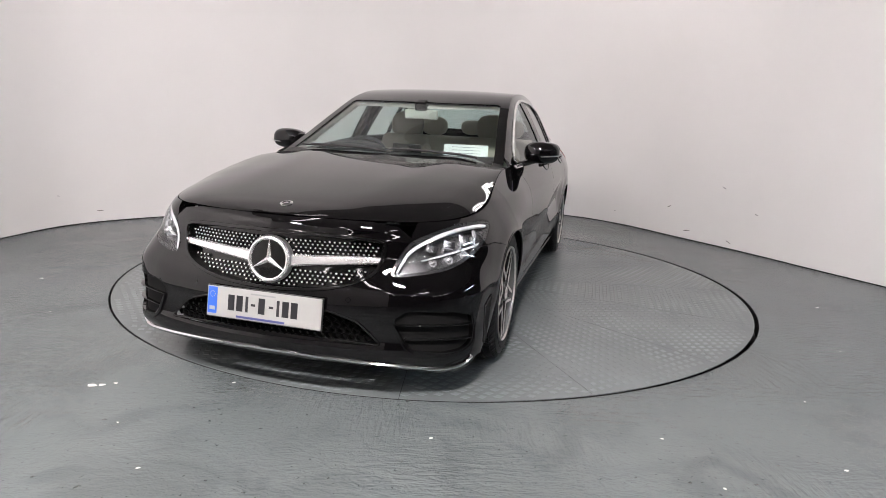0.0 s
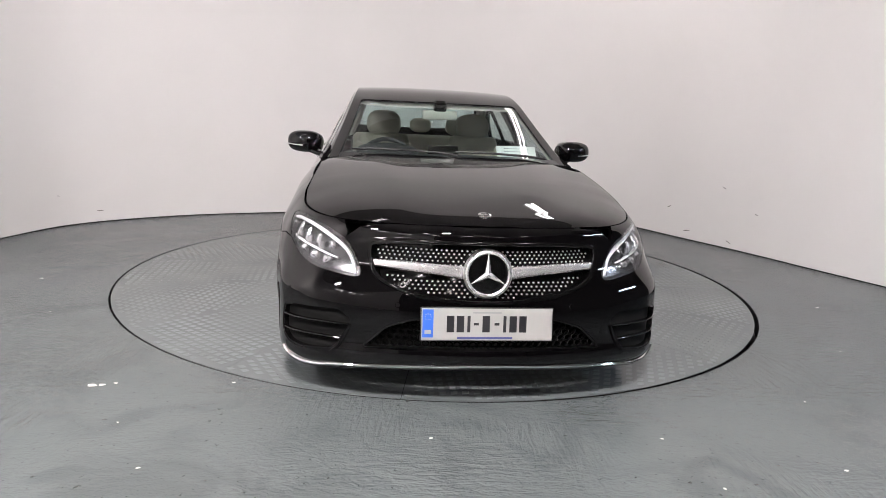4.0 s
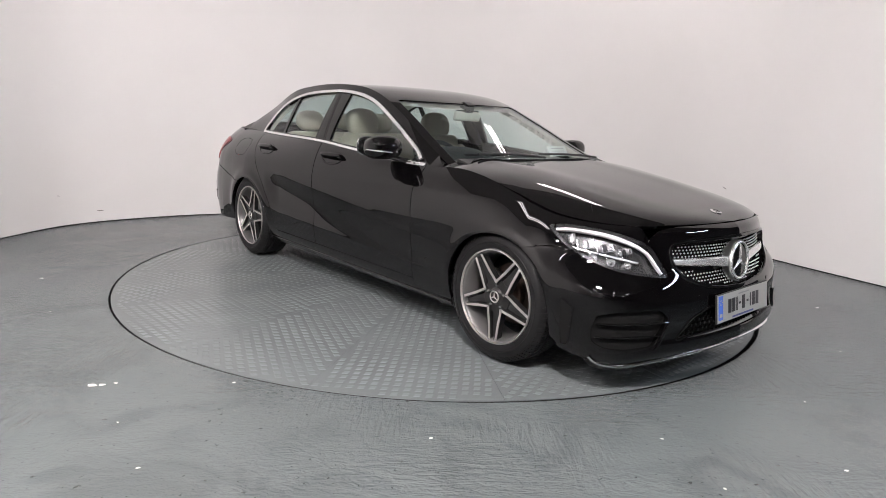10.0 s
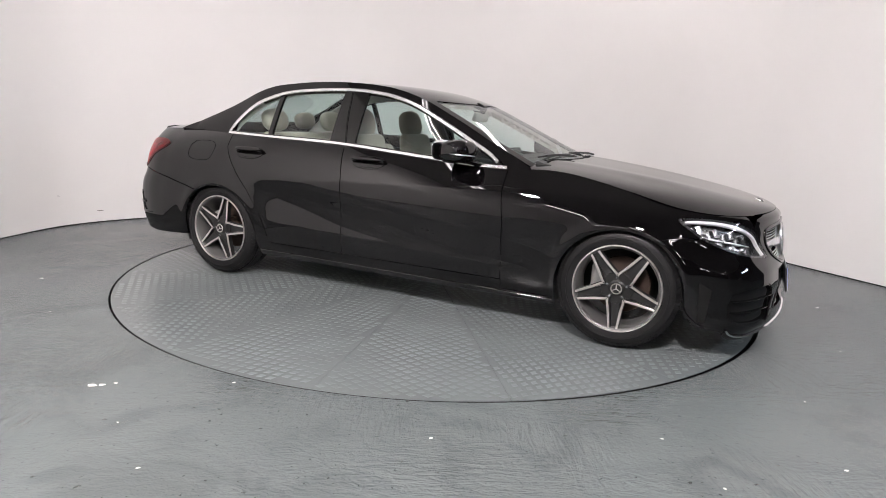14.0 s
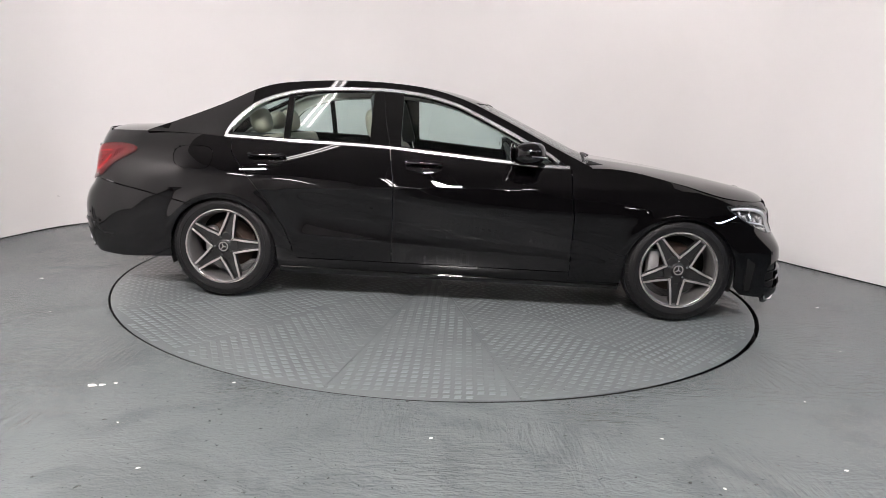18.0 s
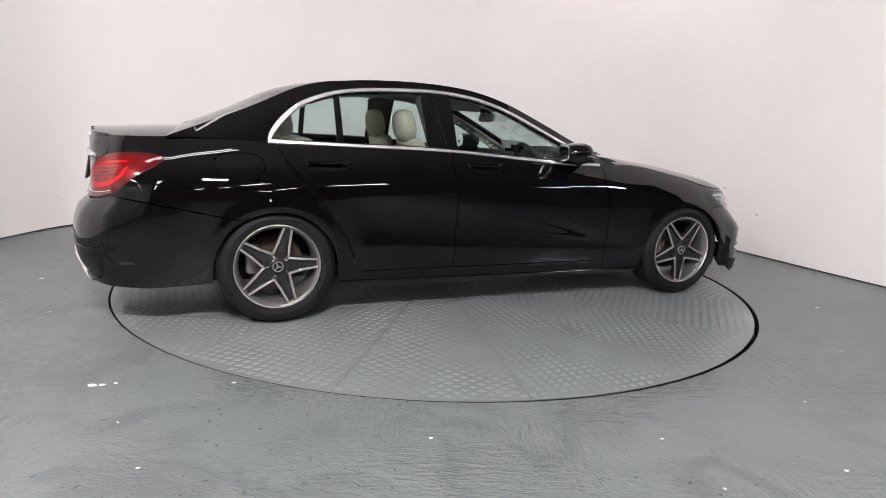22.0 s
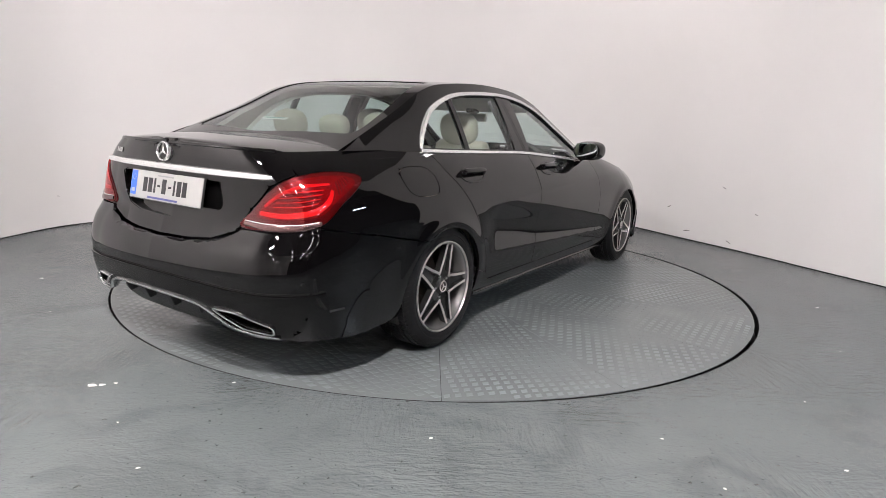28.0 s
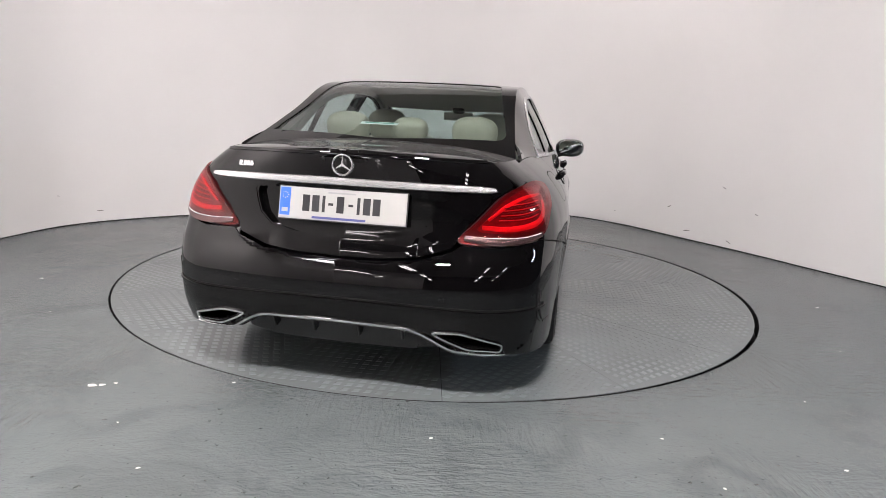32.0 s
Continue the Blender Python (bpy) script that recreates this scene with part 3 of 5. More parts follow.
# lamps: bare tubes in trays under the ceiling
def tube_lamp(length, material, drop=1.70):
    lamp = new("tube_lamp")
    part("tray", box_bm(length, 0.17, 0.05, Matrix.Translation((0, 0, 0.045)), 0.008), TRAY, lamp)
    for sy in (-.05, .05):
        part("tube", tube_bm([(-length / 2 + .02, sy, 0), (length / 2 - .02, sy, 0)], 0.018, 10), material, lamp, "lit fluorescent tube")
    for sx in (-1, 1):
        part("holder", box_bm(0.02, 0.15, 0.05, Matrix.Translation((sx * (length / 2 - .012), 0, 0.005)), 0.004), TRAY, lamp)
        part("rod", tube_bm([(sx * length * .35, 0, 0.07), (sx * length * .35, 0, drop)], 0.004, 6), TRAY, lamp)
    return tagged(lamp, "long twin-tube fluorescent lamp, lit, hung from the ceiling", "tube lamp", "tube lamps under the ceiling")


# unseen lamps behind the camera; their flat panel shape is made up
def unseen_panel(material, tilt):
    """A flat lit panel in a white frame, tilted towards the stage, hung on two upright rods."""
    lamp = new("unseen_panel")
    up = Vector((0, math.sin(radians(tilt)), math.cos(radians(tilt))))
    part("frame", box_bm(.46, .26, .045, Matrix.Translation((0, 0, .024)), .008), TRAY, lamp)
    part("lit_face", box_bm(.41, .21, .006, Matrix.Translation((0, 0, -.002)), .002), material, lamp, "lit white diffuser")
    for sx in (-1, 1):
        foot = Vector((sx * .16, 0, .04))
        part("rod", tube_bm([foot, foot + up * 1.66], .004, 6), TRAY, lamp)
    return tagged(lamp, "unseen flat lit panel lamp, added, hung from the ceiling", "panel lamp", "panel lamps under the ceiling")


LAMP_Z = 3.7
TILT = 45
lamp_kinds = {"main": unseen_panel(PANEL_MAIN, TILT), "left": unseen_panel(PANEL_FILL, TILT), "warm": tube_lamp(1.5, TUBE_FAR), "long": tube_lamp(1.9, TUBE), "cool": tube_lamp(1.2, TUBE_COOL, 3.1)}
# main: set from the shadow edges under the car; left: added fill
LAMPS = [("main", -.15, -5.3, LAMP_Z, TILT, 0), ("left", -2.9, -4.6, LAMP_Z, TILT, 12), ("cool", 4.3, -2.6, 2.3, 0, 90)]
LAMPS += [("long", -1.65, -1.95, LAMP_Z, 0, 60), ("long", 1.55, 2.15, LAMP_Z, 0, 103)]
LAMPS += [("warm", x, y, LAMP_Z, 0, 90) for y in (-7.0, -9.8, -12.4) for x in (-3.9, -1.3, 1.3, 3.9)]
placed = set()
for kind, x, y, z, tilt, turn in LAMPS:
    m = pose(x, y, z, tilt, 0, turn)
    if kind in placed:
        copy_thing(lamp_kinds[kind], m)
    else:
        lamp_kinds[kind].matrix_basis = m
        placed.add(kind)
# ---- dark scuffs on the foot of the round wall ----
SCUFF = mat("grey_scuff", (0.20, 0.19, 0.185), 0.8, vary=0.3, scale=30)
rnd = random.Random(11)
wall = bpy.data.objects["wall_round"]
for px, z, size in ((2.62, .33, .045), (2.73, .10, .06), (2.93, .62, .035), (3.03, .07, .05), (3.14, .40, .03), (2.22, .16, .03), (-3.45, .12, .04), (-3.62, .30, .025)):
    i = int(np.argmin(np.abs(wall_plan[:, 0] - px) + 9 * (wall_plan[:, 1] < .3)))
    p, q = Vector((*wall_plan[i], z)), Vector((*wall_plan[i + 1], z))
    x = (q - p).normalized()
    y = Vector((0, 0, 1))
    m = Matrix.Translation(p) @ Matrix((x, y, x.cross(y))).transposed().to_4x4()
    k = 8
    pts = [(size * rnd.uniform(.5, 1) * math.cos(2 * math.pi * j / k), size * .12 * rnd.uniform(.4, 1) * math.sin(2 * math.pi * j / k)) for j in range(k)]
    part("scuff", extrude_bm(pts, .0035, m @ pose(0, 0, 0, 0, 0, rnd.uniform(-25, 25))), SCUFF, wall)

# ---- chips and scuffs on the painted floor ----
CHIPS = [(-1.45, -2.24, .024), (-1.41, -2.23, .020), (-1.36, -2.21, .012), (-.87, -2.15, .010), (-.96, -2.85, .008), (-1.18, -2.55, .006), (.01, -2.57, .010), (.91, -2.50, .008), (1.01, -2.83, .009), (1.52, -2.68, .010), (-2.67, -.62, .018), (-2.2, -1.3, .008), (-1.9, -2.2, .007), (2.3, -1.4, .010), (2.7, -.5, .014), (1.7, -2.1, .006)]
rnd = random.Random(7)
for x, y, r in CHIPS:
    k = rnd.randint(6, 9)
    pts = [(r * rnd.uniform(.5, 1.1) * math.cos(2 * math.pi * i / k), r * rnd.uniform(.35, .8) * math.sin(2 * math.pi * i / k)) for i in range(k)]
    chip = part("paint_chip", extrude_bm(pts, .0012, Matrix()), SPOT, None)
    chip.matrix_basis = pose(x, y, 0.0002, 0, 0, rnd.uniform(-30, 30))
    tagged(chip, "small pale flake of bare plaster on the floor", "paint chip", "flakes on the floor")
# ---- the car: x forward, origin on the ground midway between the axles ----
car = new("car")
tagged(car, "black four-door saloon car with grey five-spoke alloy wheels", "car")


def L_at(x, z=.62):
    return LF + X0F - x if X0R <= x <= X0F else around(x, z)


def xz(points):
    return [(L_at(x, z), z) for x, z in points]


def top_line(xa, xb, n=16, drop=0.0):
    return [(L_at(x), float(TOP_Z(x)) - drop) for x in np.linspace(xa, xb, n)]


def arch(xc, zc, r, a0, a1, n=26):
    return [(xc + r * math.cos(radians(a)), zc + r * math.sin(radians(a))) for a in np.linspace(a0, a1, n)]


HEAD = smooth_poly([(1.055, .733), (.94, .744), (.79, .732), (.61, .685), (.525, .61), (.492, .545), (.60, .549), (.74, .572), (.89, .625), (1.0, .685)])
GRILLE_TOP = [(0, .702), (.20, .700), (.36, .694), (.462, .681), (.484, .660), (.466, .602), (.410, .537), (.27, .485), (.13, .465), (0, .459)]
GRILLE = np.array([(x, z) for x, z in GRILLE_TOP] + [(-x, z) for x, z in GRILLE_TOP[-2:0:-1]])
GRILLE = smooth_poly(GRILLE, 4)
INTAKE = round_poly([(-.47, .262), (-.37, .362), (-.26, .398), (.26, .398), (.37, .362), (.47, .262)], .03)
FOG = round_poly([(.842, .32), (.822, .385), (.74, .412), (.55, .420), (.494, .376), (.520, .31), (.575, .240), (.69, .226), (.785, .228), (.838, .255)], .02)
TAIL_LAMP = smooth_poly([(.455, .707), (.62, .700), (.79, .728), (.885, .81), (1.025, .908), (.93, .941), (.77, .927), (.635, .875), (.515, .78)])
FUEL = smooth_poly(xz([(-1.735, .915), (-1.68, .947), (-1.54, .947), (-1.485, .91), (-1.495, .835), (-1.55, .815), (-1.67, .818), (-1.725, .85)]), 6)
GAPW = 0.0022

for side in (1, -1):
    # front fender
    o = xz([(.757, .225), (.757, .62)]) + [(L_at(.735), .80)] + [(L_at(.735), float(TOP_Z(.735)))] + top_line(.80, 2.02, 26)
    o += [(.60, .70), (.62, .66), (.80, .64), (1.03, .648)] + xz(arch(1.42, .31, .345, 62, 180)) + xz([(1.075, .225)])
    panel("front_fender", skin, o, PAINT, car, holes=[HEAD], side=side, cell=.011)
    strip("arch_edge", skin, xz(arch(1.42, .31, .347, 64, 180)), .008, .003, PAINT, car, side=side, steps=1)
    # doors
    o = xz([(.751, .285), (.751, .62), (.729, .80)]) + [(L_at(.729), float(TOP_Z(.729)))] + top_line(.70, -.385, 20) + xz([(-.388, .98), (-.352, .775), (-.355, .285)])
    door = panel("front_door", skin, o, PAINT, car, side=side, cell=.0105)
    o = xz([(-.361, .285), (-.358, .775), (-.394, .98)]) + top_line(-.40, -1.40, 18) + xz([(-1.397, 1.0), (-1.368, .92), (-1.242, .774), (-1.128, .636), (-1.03, .48), (-.985, .36), (-.978, .31), (-.95, .285)])
    rear_door = panel("rear_door", skin, o, PAINT, car, side=side, cell=.0105)
    # sill
    o = xz([(1.075, .175), (1.075, .219), (.755, .221), (.753, .279), (-.95, .279), (-.972, .308), (-.981, .327), (-1.082, .360), (-1.078, .175)])
    panel("sill", skin, o, PAINT, car, side=side)
    strip("sill_trim", skin, xz([(1.06, .20), (.5, .205), (-.4, .21), (-1.06, .215)]), .016, .008, PIANO, car, side=side)
    # rear quarter
    o = [(L_at(-1.403), 1.005)] + top_line(-1.42, -1.45, 3) + [(LF + LS + .01 + d, float(TOP_Z(-1.45 - d))) for d in np.linspace(0, .80, 14)]
    o += [(LT - .76, .95), (LT - .79, .72), (LT - .89, .706), (LT - 1.10, .664), (LT - 1.355, .603)]
    o += xz(arch(-1.42, .305, .34, 118, 10)) + xz([(-.985, .33), (-.992, .36), (-1.036, .48), (-1.134, .636), (-1.248, .774), (-1.374, .92), (-1.403, 1.0)])
    lamp_hole = np.stack([LT - TAIL_LAMP[:, 0], TAIL_LAMP[:, 1]], -1)
    panel("rear_quarter", skin, o, PAINT, car, holes=[lamp_hole, FUEL], side=side, cell=.011)
    strip("arch_edge", skin, xz(arch(-1.42, .305, .342, 116, 8)), .008, .003, PAINT, car, side=side, steps=1)
    fc = FUEL.mean(0)
    panel("fuel_flap", skin, fc + (FUEL - fc) * .965, PAINT, car, side=side) if side < 0 else panel("quarter_infill", skin, fc + (FUEL - fc) * 1.0, PAINT, car, side=side)

# front bumper
half = [(0, .757), (.25, .757), (.45, .752), (.56, .735), (.60, .69), (.62, .655), (.80, .635), (1.03, .643)] + xz(arch(1.42, .31, .345, 62, 4, 16)) + [(L_at(1.77, .24), .24), (.98, .195), (.86, .185), (.80, .157), (.66, .150), (.57, .168), (.46, .178), (.26, .185), (0, .19)]
front = half + [(-u, v) for u, v in half[-2:0:-1]]
head_r = HEAD * (-1, 1)
fog_r = FOG * (-1, 1)
bumper = panel("front_bumper", skin, front, PAINT, car, holes=[HEAD, head_r, GRILLE, INTAKE, FOG, fog_r], cell=.0075)

# rear bumper
half = [(0, .618), (.18, .622), (.32, .634), (.44, .672), (.47, .695), (.62, .690), (.79, .718), (.885, .70), (1.10, .658), (1.35, .597)]
half += [(LT - u, z) for u, z in xz(arch(-1.42, .305, .34, 118, 178, 16))] + [(LT - L_at(-1.765, .25), .245), (.95, .235), (.68, .25), (.42, .285), (.33, .34), (.25, .36), (0, .365)]
PIPE = round_poly([(.38, .362), (.50, .362), (.66, .312), (.655, .275), (.52, .285), (.42, .335)], .02)
rear = half + [(-u, v) for u, v in half[-2:0:-1]]
rear_bumper = panel("rear_bumper", tail, rear, PAINT, car, holes=[PIPE, PIPE * (-1, 1)], cell=.008)

# boot lid: upright face and deck
RECESS_H = [(0, .892), (.36, .885), (.40, .87), (.355, .77), (.30, .725), (.20, .702), (0, .692)]
RECESS = np.array(RECESS_H + [(-u, v) for u, v in RECESS_H[-2:0:-1]])
half = [(0, .626), (.18, .630), (.31, .642), (.435, .685), (.50, .78), (.62, .88), (.755, .93), (.765, 1.02), (.60, 1.028), (0, 1.028)]
lid = half + [(-u, v) for u, v in half[-2:0:-1]]
boot = panel("boot_lid", tail, lid, PAINT, car, holes=[RECESS], cell=.009)
xs = np.linspace(-2.405, -1.90, 22)
o = [(x, float(edge_y(x)) - (.004 if x < -2.2 else .004 + .06 * min(1, (x + 2.2) / .15))) for x in xs]
o = o + [(x, -y) for x, y in o[::-1]]
panel("deck", deck, o, PAINT, boot)
for side in (1, -1):
    o = [(x, float(edge_y(x)) - .002) for x in xs if x > -2.2] + [(x, float(edge_y(x)) - .007 - .06 * min(1, (x + 2.2) / .15)) for x in xs[::-1] if x > -2.2]
    panel("quarter_top", deck, o, PAINT, car, side=side)

# hood
xs = np.linspace(.80, 2.16, 60)
rear_edge = [(.945 - .15 * (y / .7)**2, y) for y in np.linspace(-.68, .68, 25)]
line = [(x - .003 * (y < .5), max(y - .004, 0.0)) for x, y, _ in tops_[::3] if x > .815]
o = [(x, -y) for x, y in line[::-1]] + line[1:]
hood = panel("hood", deck, o + rear_edge[::-1], PAINT, car, "long glossy black hood", cell=.011)

# roof, screens, pillars
WS = round_poly([(.03, -.555), (1.14, -.545), (1.155, 0), (1.14, .545), (.03, .555)], .05)
RW = round_poly([(2.36, -.49), (3.10, -.565), (3.165, 0), (3.10, .565), (2.36, .49), (2.345, 0)], .06)
panel("windscreen", roof_m, WS, SCREEN, car, "clear greenish windscreen", off=-.004, flange=0, cell=.03)
panel("rear_window", roof_m, RW, REAR_GLASS, car, "tinted heated rear window", off=-.004, flange=0, cell=.03)
panel("roof", roof_m, [(0, -.6), (3.2, -.6), (3.2, .6), (0, .6)], PAINT, car, holes=[WS, RW], cell=.02)

DLO_TOP = [(.742, .893), (.62, .985), (.504, 1.046), (.273, 1.160), (.048, 1.262), (-.10, 1.308), (-.244, 1.335), (-.469, 1.352), (-.81, 1.342), (-1.05, 1.312), (-1.26, 1.236), (-1.385, 1.13), (-1.44, 1.055), (-1.462, 1.008)]
dx, dz = np.array(DLO_TOP).T
tq = np.linspace(0, 1, len(dx))
dlo = np.stack([curve(tq, dx)(np.linspace(0, 1, 80)), curve(tq, dz)(np.linspace(0, 1, 80))], -1)
rail_line = [(float(a), float(b)) for a, b in zip(rx_[::8], rz_[::8])]
def belt(xa, xb, n=20, up=0.0):
    return [(x, float(TOP_Z(x)) + up) for x in np.linspace(xa, xb, n)]


def inset(poly, d):
    """The outline moved inward by d."""
    p = np.array(poly, float)
    t = np.roll(p, -1, 0) - np.roll(p, 1, 0)
    t /= np.maximum(np.linalg.norm(t, axis=1), 1e-9)[:, None]
    nrm = np.stack([-t[:, 1], t[:, 0]], -1)
    area = (p[:, 0] * np.roll(p[:, 1], -1) - np.roll(p[:, 0], -1) * p[:, 1]).sum()
    return p + nrm * d * np.sign(area)


for side in (1, -1):
    # painted frame over the doors and the rear pillar
    o = rail_line + belt(-1.98, -1.47, 12) + [tuple(p) for p in dlo[::-1]] + belt(.745, .85, 4)
    panel("roof_frame", house, o, PAINT, car, side=side, cell=.009)
    # black window surround with three panes
    ring = np.array([tuple(p) for p in dlo[:-1]] + belt(-1.45, .735, 40, .004))
    inner = inset(ring, .020)
    def cut(x0, x1, slope0=0.0, slope1=0.0):
        """The part of the window band between two posts that lean by their slopes."""
        q = inner.copy()
        lo, hi = x0 + slope0 * (q[:, 1] - 1.0), x1 + slope1 * (q[:, 1] - 1.0)
        q[:, 0] = np.clip(q[:, 0], lo, hi)
        up = np.interp(-q[:, 0], -inner[:60, 0], inner[:60, 1])
        q[:, 1] = np.where(np.arange(len(q)) < 79, up, q[:, 1])
        keep = [0]
        for i in range(1, len(q)):
            if np.hypot(*(q[i] - q[keep[-1]])) > .004:
                keep.append(i)
        return q[keep]
    panes = [cut(-.325, .62, -.13), cut(-1.03, -.525, -.02, -.04), cut(-1.42, -1.07, .10, -.02)]
    panel("window_surround", house, ring, PIANO, car, holes=panes, side=side, off=-.006, cell=.012, flange=.02)
    for nm, q in zip(("door_glass", "door_glass", "quarter_glass"), panes):
        panel(nm, house, q, GLASS, car, "tinted side window glass", side=side, off=-.012, cell=.03, flange=0)
    # chrome line round the side windows
    dd = np.gradient(dlo, axis=0)
    dd /= np.linalg.norm(dd, axis=1)[:, None]
    c = (dlo + np.stack([dd[:, 1], -dd[:, 0]], -1) * (-.009))[1:79]
    if c[30, 1] > dlo[30, 1]:
        c = (dlo + np.stack([dd[:, 1], -dd[:, 0]], -1) * .009)[1:79]
    strip("window_chrome", house, c[3:76:3], np.interp(np.arange(len(c[3:76:3])), [0, 16, 21, 24], [.019, .019, .030, .020]), .006, TRIM, car, "bright chrome window trim", side=side, steps=3)
    strip("belt_chrome", house, [(x, float(TOP_Z(x)) + .006) for x in np.linspace(.72, -1.45, 14)], [.018] * 13 + [.020], .007, TRIM, car, "bright chrome belt trim", side=side)
    # post between the doors, a dark seam
    strip("door_seam", house, [(-.39, .99), (-.43, 1.15), (-.462, 1.335)], .004, .0005, GAP, car, side=side)
# wheels: axis along y, outer face to -y, built once and turned to each corner
def wheel(radius, width):
    w = new("wheel")
    r, h = radius, width / 2
    prof = [(.232, -h + .022), (.243, -h + .006), (.262, -h + .001), (.2685, -h + .001), (.2705, -h - .0012), (.2735, -h - .0012), (.2755, -h + .001), (.285, -h + .002), (.302, -h + .010), (.314, -h + .020), (r - .010, -h + .030), (r - .012, -h + .045),
            (r - .012, h - .045), (r - .012, h - .028), (.300, h - .008), (.262, h), (.240, h - .01), (.232, h - .03)]
    turn = pose(0, 0, 0, -90, 0, 0)
    part("tyre", lathe_bm(prof, 72, turn), RUBBER, w, "black road tyre with tread blocks", True)
    # tread blocks round the tyre
    v, f = [], []
    for row, (y0, y1, shift) in enumerate([(-h + .032, -h + .062, 0), (-h + .068, -.035, .5), (-.029, .029, 0), (.035, h - .068, .5), (h - .062, h - .032, 0)]):
        cnt = 110
        for i in range(cnt):
            a0, a1 = [2 * math.pi * (i + shift + k) / cnt for k in (.08, .86)]
            lean = .04 if row in (1, 3) else 0
            k = len(v)
            for rr in (r - .012, r - (.005 if row in (0, 4) else 0)):
                v += [(rr * math.cos(a0), y0, rr * math.sin(a0)), (rr * math.cos(a1), y0, rr * math.sin(a1)), (rr * math.cos(a1 + lean), y1, rr * math.sin(a1 + lean)), (rr * math.cos(a0 + lean), y1, rr * math.sin(a0 + lean))]
            f += [(k + 4, k + 5, k + 6, k + 7), (k, k + 1, k + 5, k + 4), (k + 1, k + 2, k + 6, k + 5), (k + 2, k + 3, k + 7, k + 6), (k + 3, k, k + 4, k + 7)]
    # lugs that wrap the outer shoulder
    for i in range(76):
        k = len(v)
        for dr, dy in ((0, 0), (.0020, -.0028)):
            for ra, ya, sh in ((.301, -h + .0095, 0), (r - .006, -h + .031, .35)):
                for e in ((.10, .72) if sh == 0 else (.72, .10)):
                    a = 2 * math.pi * (i + sh + e) / 76
                    v.append(((ra + dr) * math.cos(a), ya + dy, (ra + dr) * math.sin(a)))
        f += [(k + 4, k + 5, k + 6, k + 7), (k, k + 1, k + 5, k + 4), (k + 1, k + 2, k + 6, k + 5), (k + 2, k + 3, k + 7, k + 6), (k + 3, k, k + 4, k + 7)]
    tagged(mesh_object("tread", v, f, RUBBER, w), kind="stuff")
    o = -h
    rim = [(.226, h - .02), (.215, h - .04), (.205, .02), (.205, -.02), (.212, o + .05), (.219, o + .022), (.226, o + .012), (.2335, o + .009)]
    part("rim_barrel", lathe_bm(rim, 64, turn), RIM_DARK, w, smooth=True)
    part("rim_lip", lathe_bm([(.2305, o + .016), (.231, o + .005), (.234, o + .001), (.238, o + .002), (.240, o + .014)], 64, turn), MACHINED, w, "bright machined rim edge", True)
    face = pose(0, o + .012, 0, 90, 0, 0)
    for i in range(5):
        a = radians(-90 + 72 * i)
        rot = face @ Matrix.Rotation(a, 4, "Z")
        spoke = part("spoke", extrude_bm([(.026, -.036), (.060, -.042), (.084, -.026), (.088, 0), (.084, .026), (.060, .042), (.026, .036)], .020, rot @ Matrix.Translation((0, 0, -.036)), .004), GREY_ALLOY, w, "dark grey twin spoke with bright machined faces")
        for sg in (1, -1):
            leg = [(.050, sg * .0300), (.0700, sg * .0505), (.130, sg * .0400), (.230, sg * .0270), (.230, sg * .0100), (.130, sg * .0200), (.080, sg * .0330)]
            part("spoke_leg", extrude_bm(leg if sg > 0 else leg[::-1], .034, rot @ Matrix.Translation((0, 0, -.040)), .003), GREY_ALLOY, w)
            bar = [(.056, sg * .0370), (.0695, sg * .0500), (.130, sg * .0393), (.230, sg * .0265), (.230, sg * .0140), (.130, sg * .0255), (.079, sg * .0360)]
            part("machined_face", extrude_bm(bar if sg > 0 else bar[::-1], .004, rot @ Matrix.Translation((0, 0, -.0075)), .0012), MACHINED, w)
        web = [(.078, -.024), (.130, -.019), (.226, -.010), (.226, .010), (.130, .019), (.078, .024)]
        part("spoke_web", extrude_bm(web, .012, rot @ Matrix.Translation((0, 0, -.034)), .002), POCKET, w)
        br = face @ Matrix.Rotation(a + radians(36), 4, "Z")
        part("wheel_bolt", lathe_bm([(0, .004), (.007, .004), (.009, 0), (.0095, -.02)], 12, br @ Matrix.Translation((.056, 0, -.012))), CHROME, w, smooth=True)
    part("hub", lathe_bm([(.062, -.035), (.060, -.024), (.05, -.020), (.034, -.008), (.034, -.02)], 40, face), GREY_ALLOY, w, smooth=True)
    cap = part("centre_cap", lathe_bm([(0, .001), (.026, .001), (.030, -.001), (.033, -.006), (.033, -.02)], 32, face), GREY_ALLOY, w, smooth=True)
    part("cap_ring", lathe_bm([(.024, .001), (.0255, .0035), (.029, .0035), (.031, .0)], 32, face), MACHINED, w, smooth=True)
    for i in range(3):
        rot = face @ Matrix.Rotation(radians(90 + 120 * i), 4, "Z")
        part("cap_spoke", extrude_bm([(0, -.004), (.024, -.0015), (.024, .0015), (0, .004)], .0035, rot), MACHINED, w)
    return tagged(w, "grey five-spoke alloy wheel with bright machined edges")


def liner_bm(x, sg):
    """The dark inside of a wheel arch: a half barrel with its inner wall."""
    bm = bmesh.new()
    ring_a, ring_b = [], []
    for i in range(25):
        a = math.radians(-18 + 216 * i / 24)
        cx, cz = x + .352 * math.cos(a), .31 + .352 * math.sin(a)
        ring_a.append(bm.verts.new((cx, sg * .838, cz)))
        ring_b.append(bm.verts.new((cx, sg * .60, cz)))
    for i in range(24):
        bm.faces.new((ring_a[i], ring_a[i + 1], ring_b[i + 1], ring_b[i]))
    bm.faces.new(ring_b)
    return bm


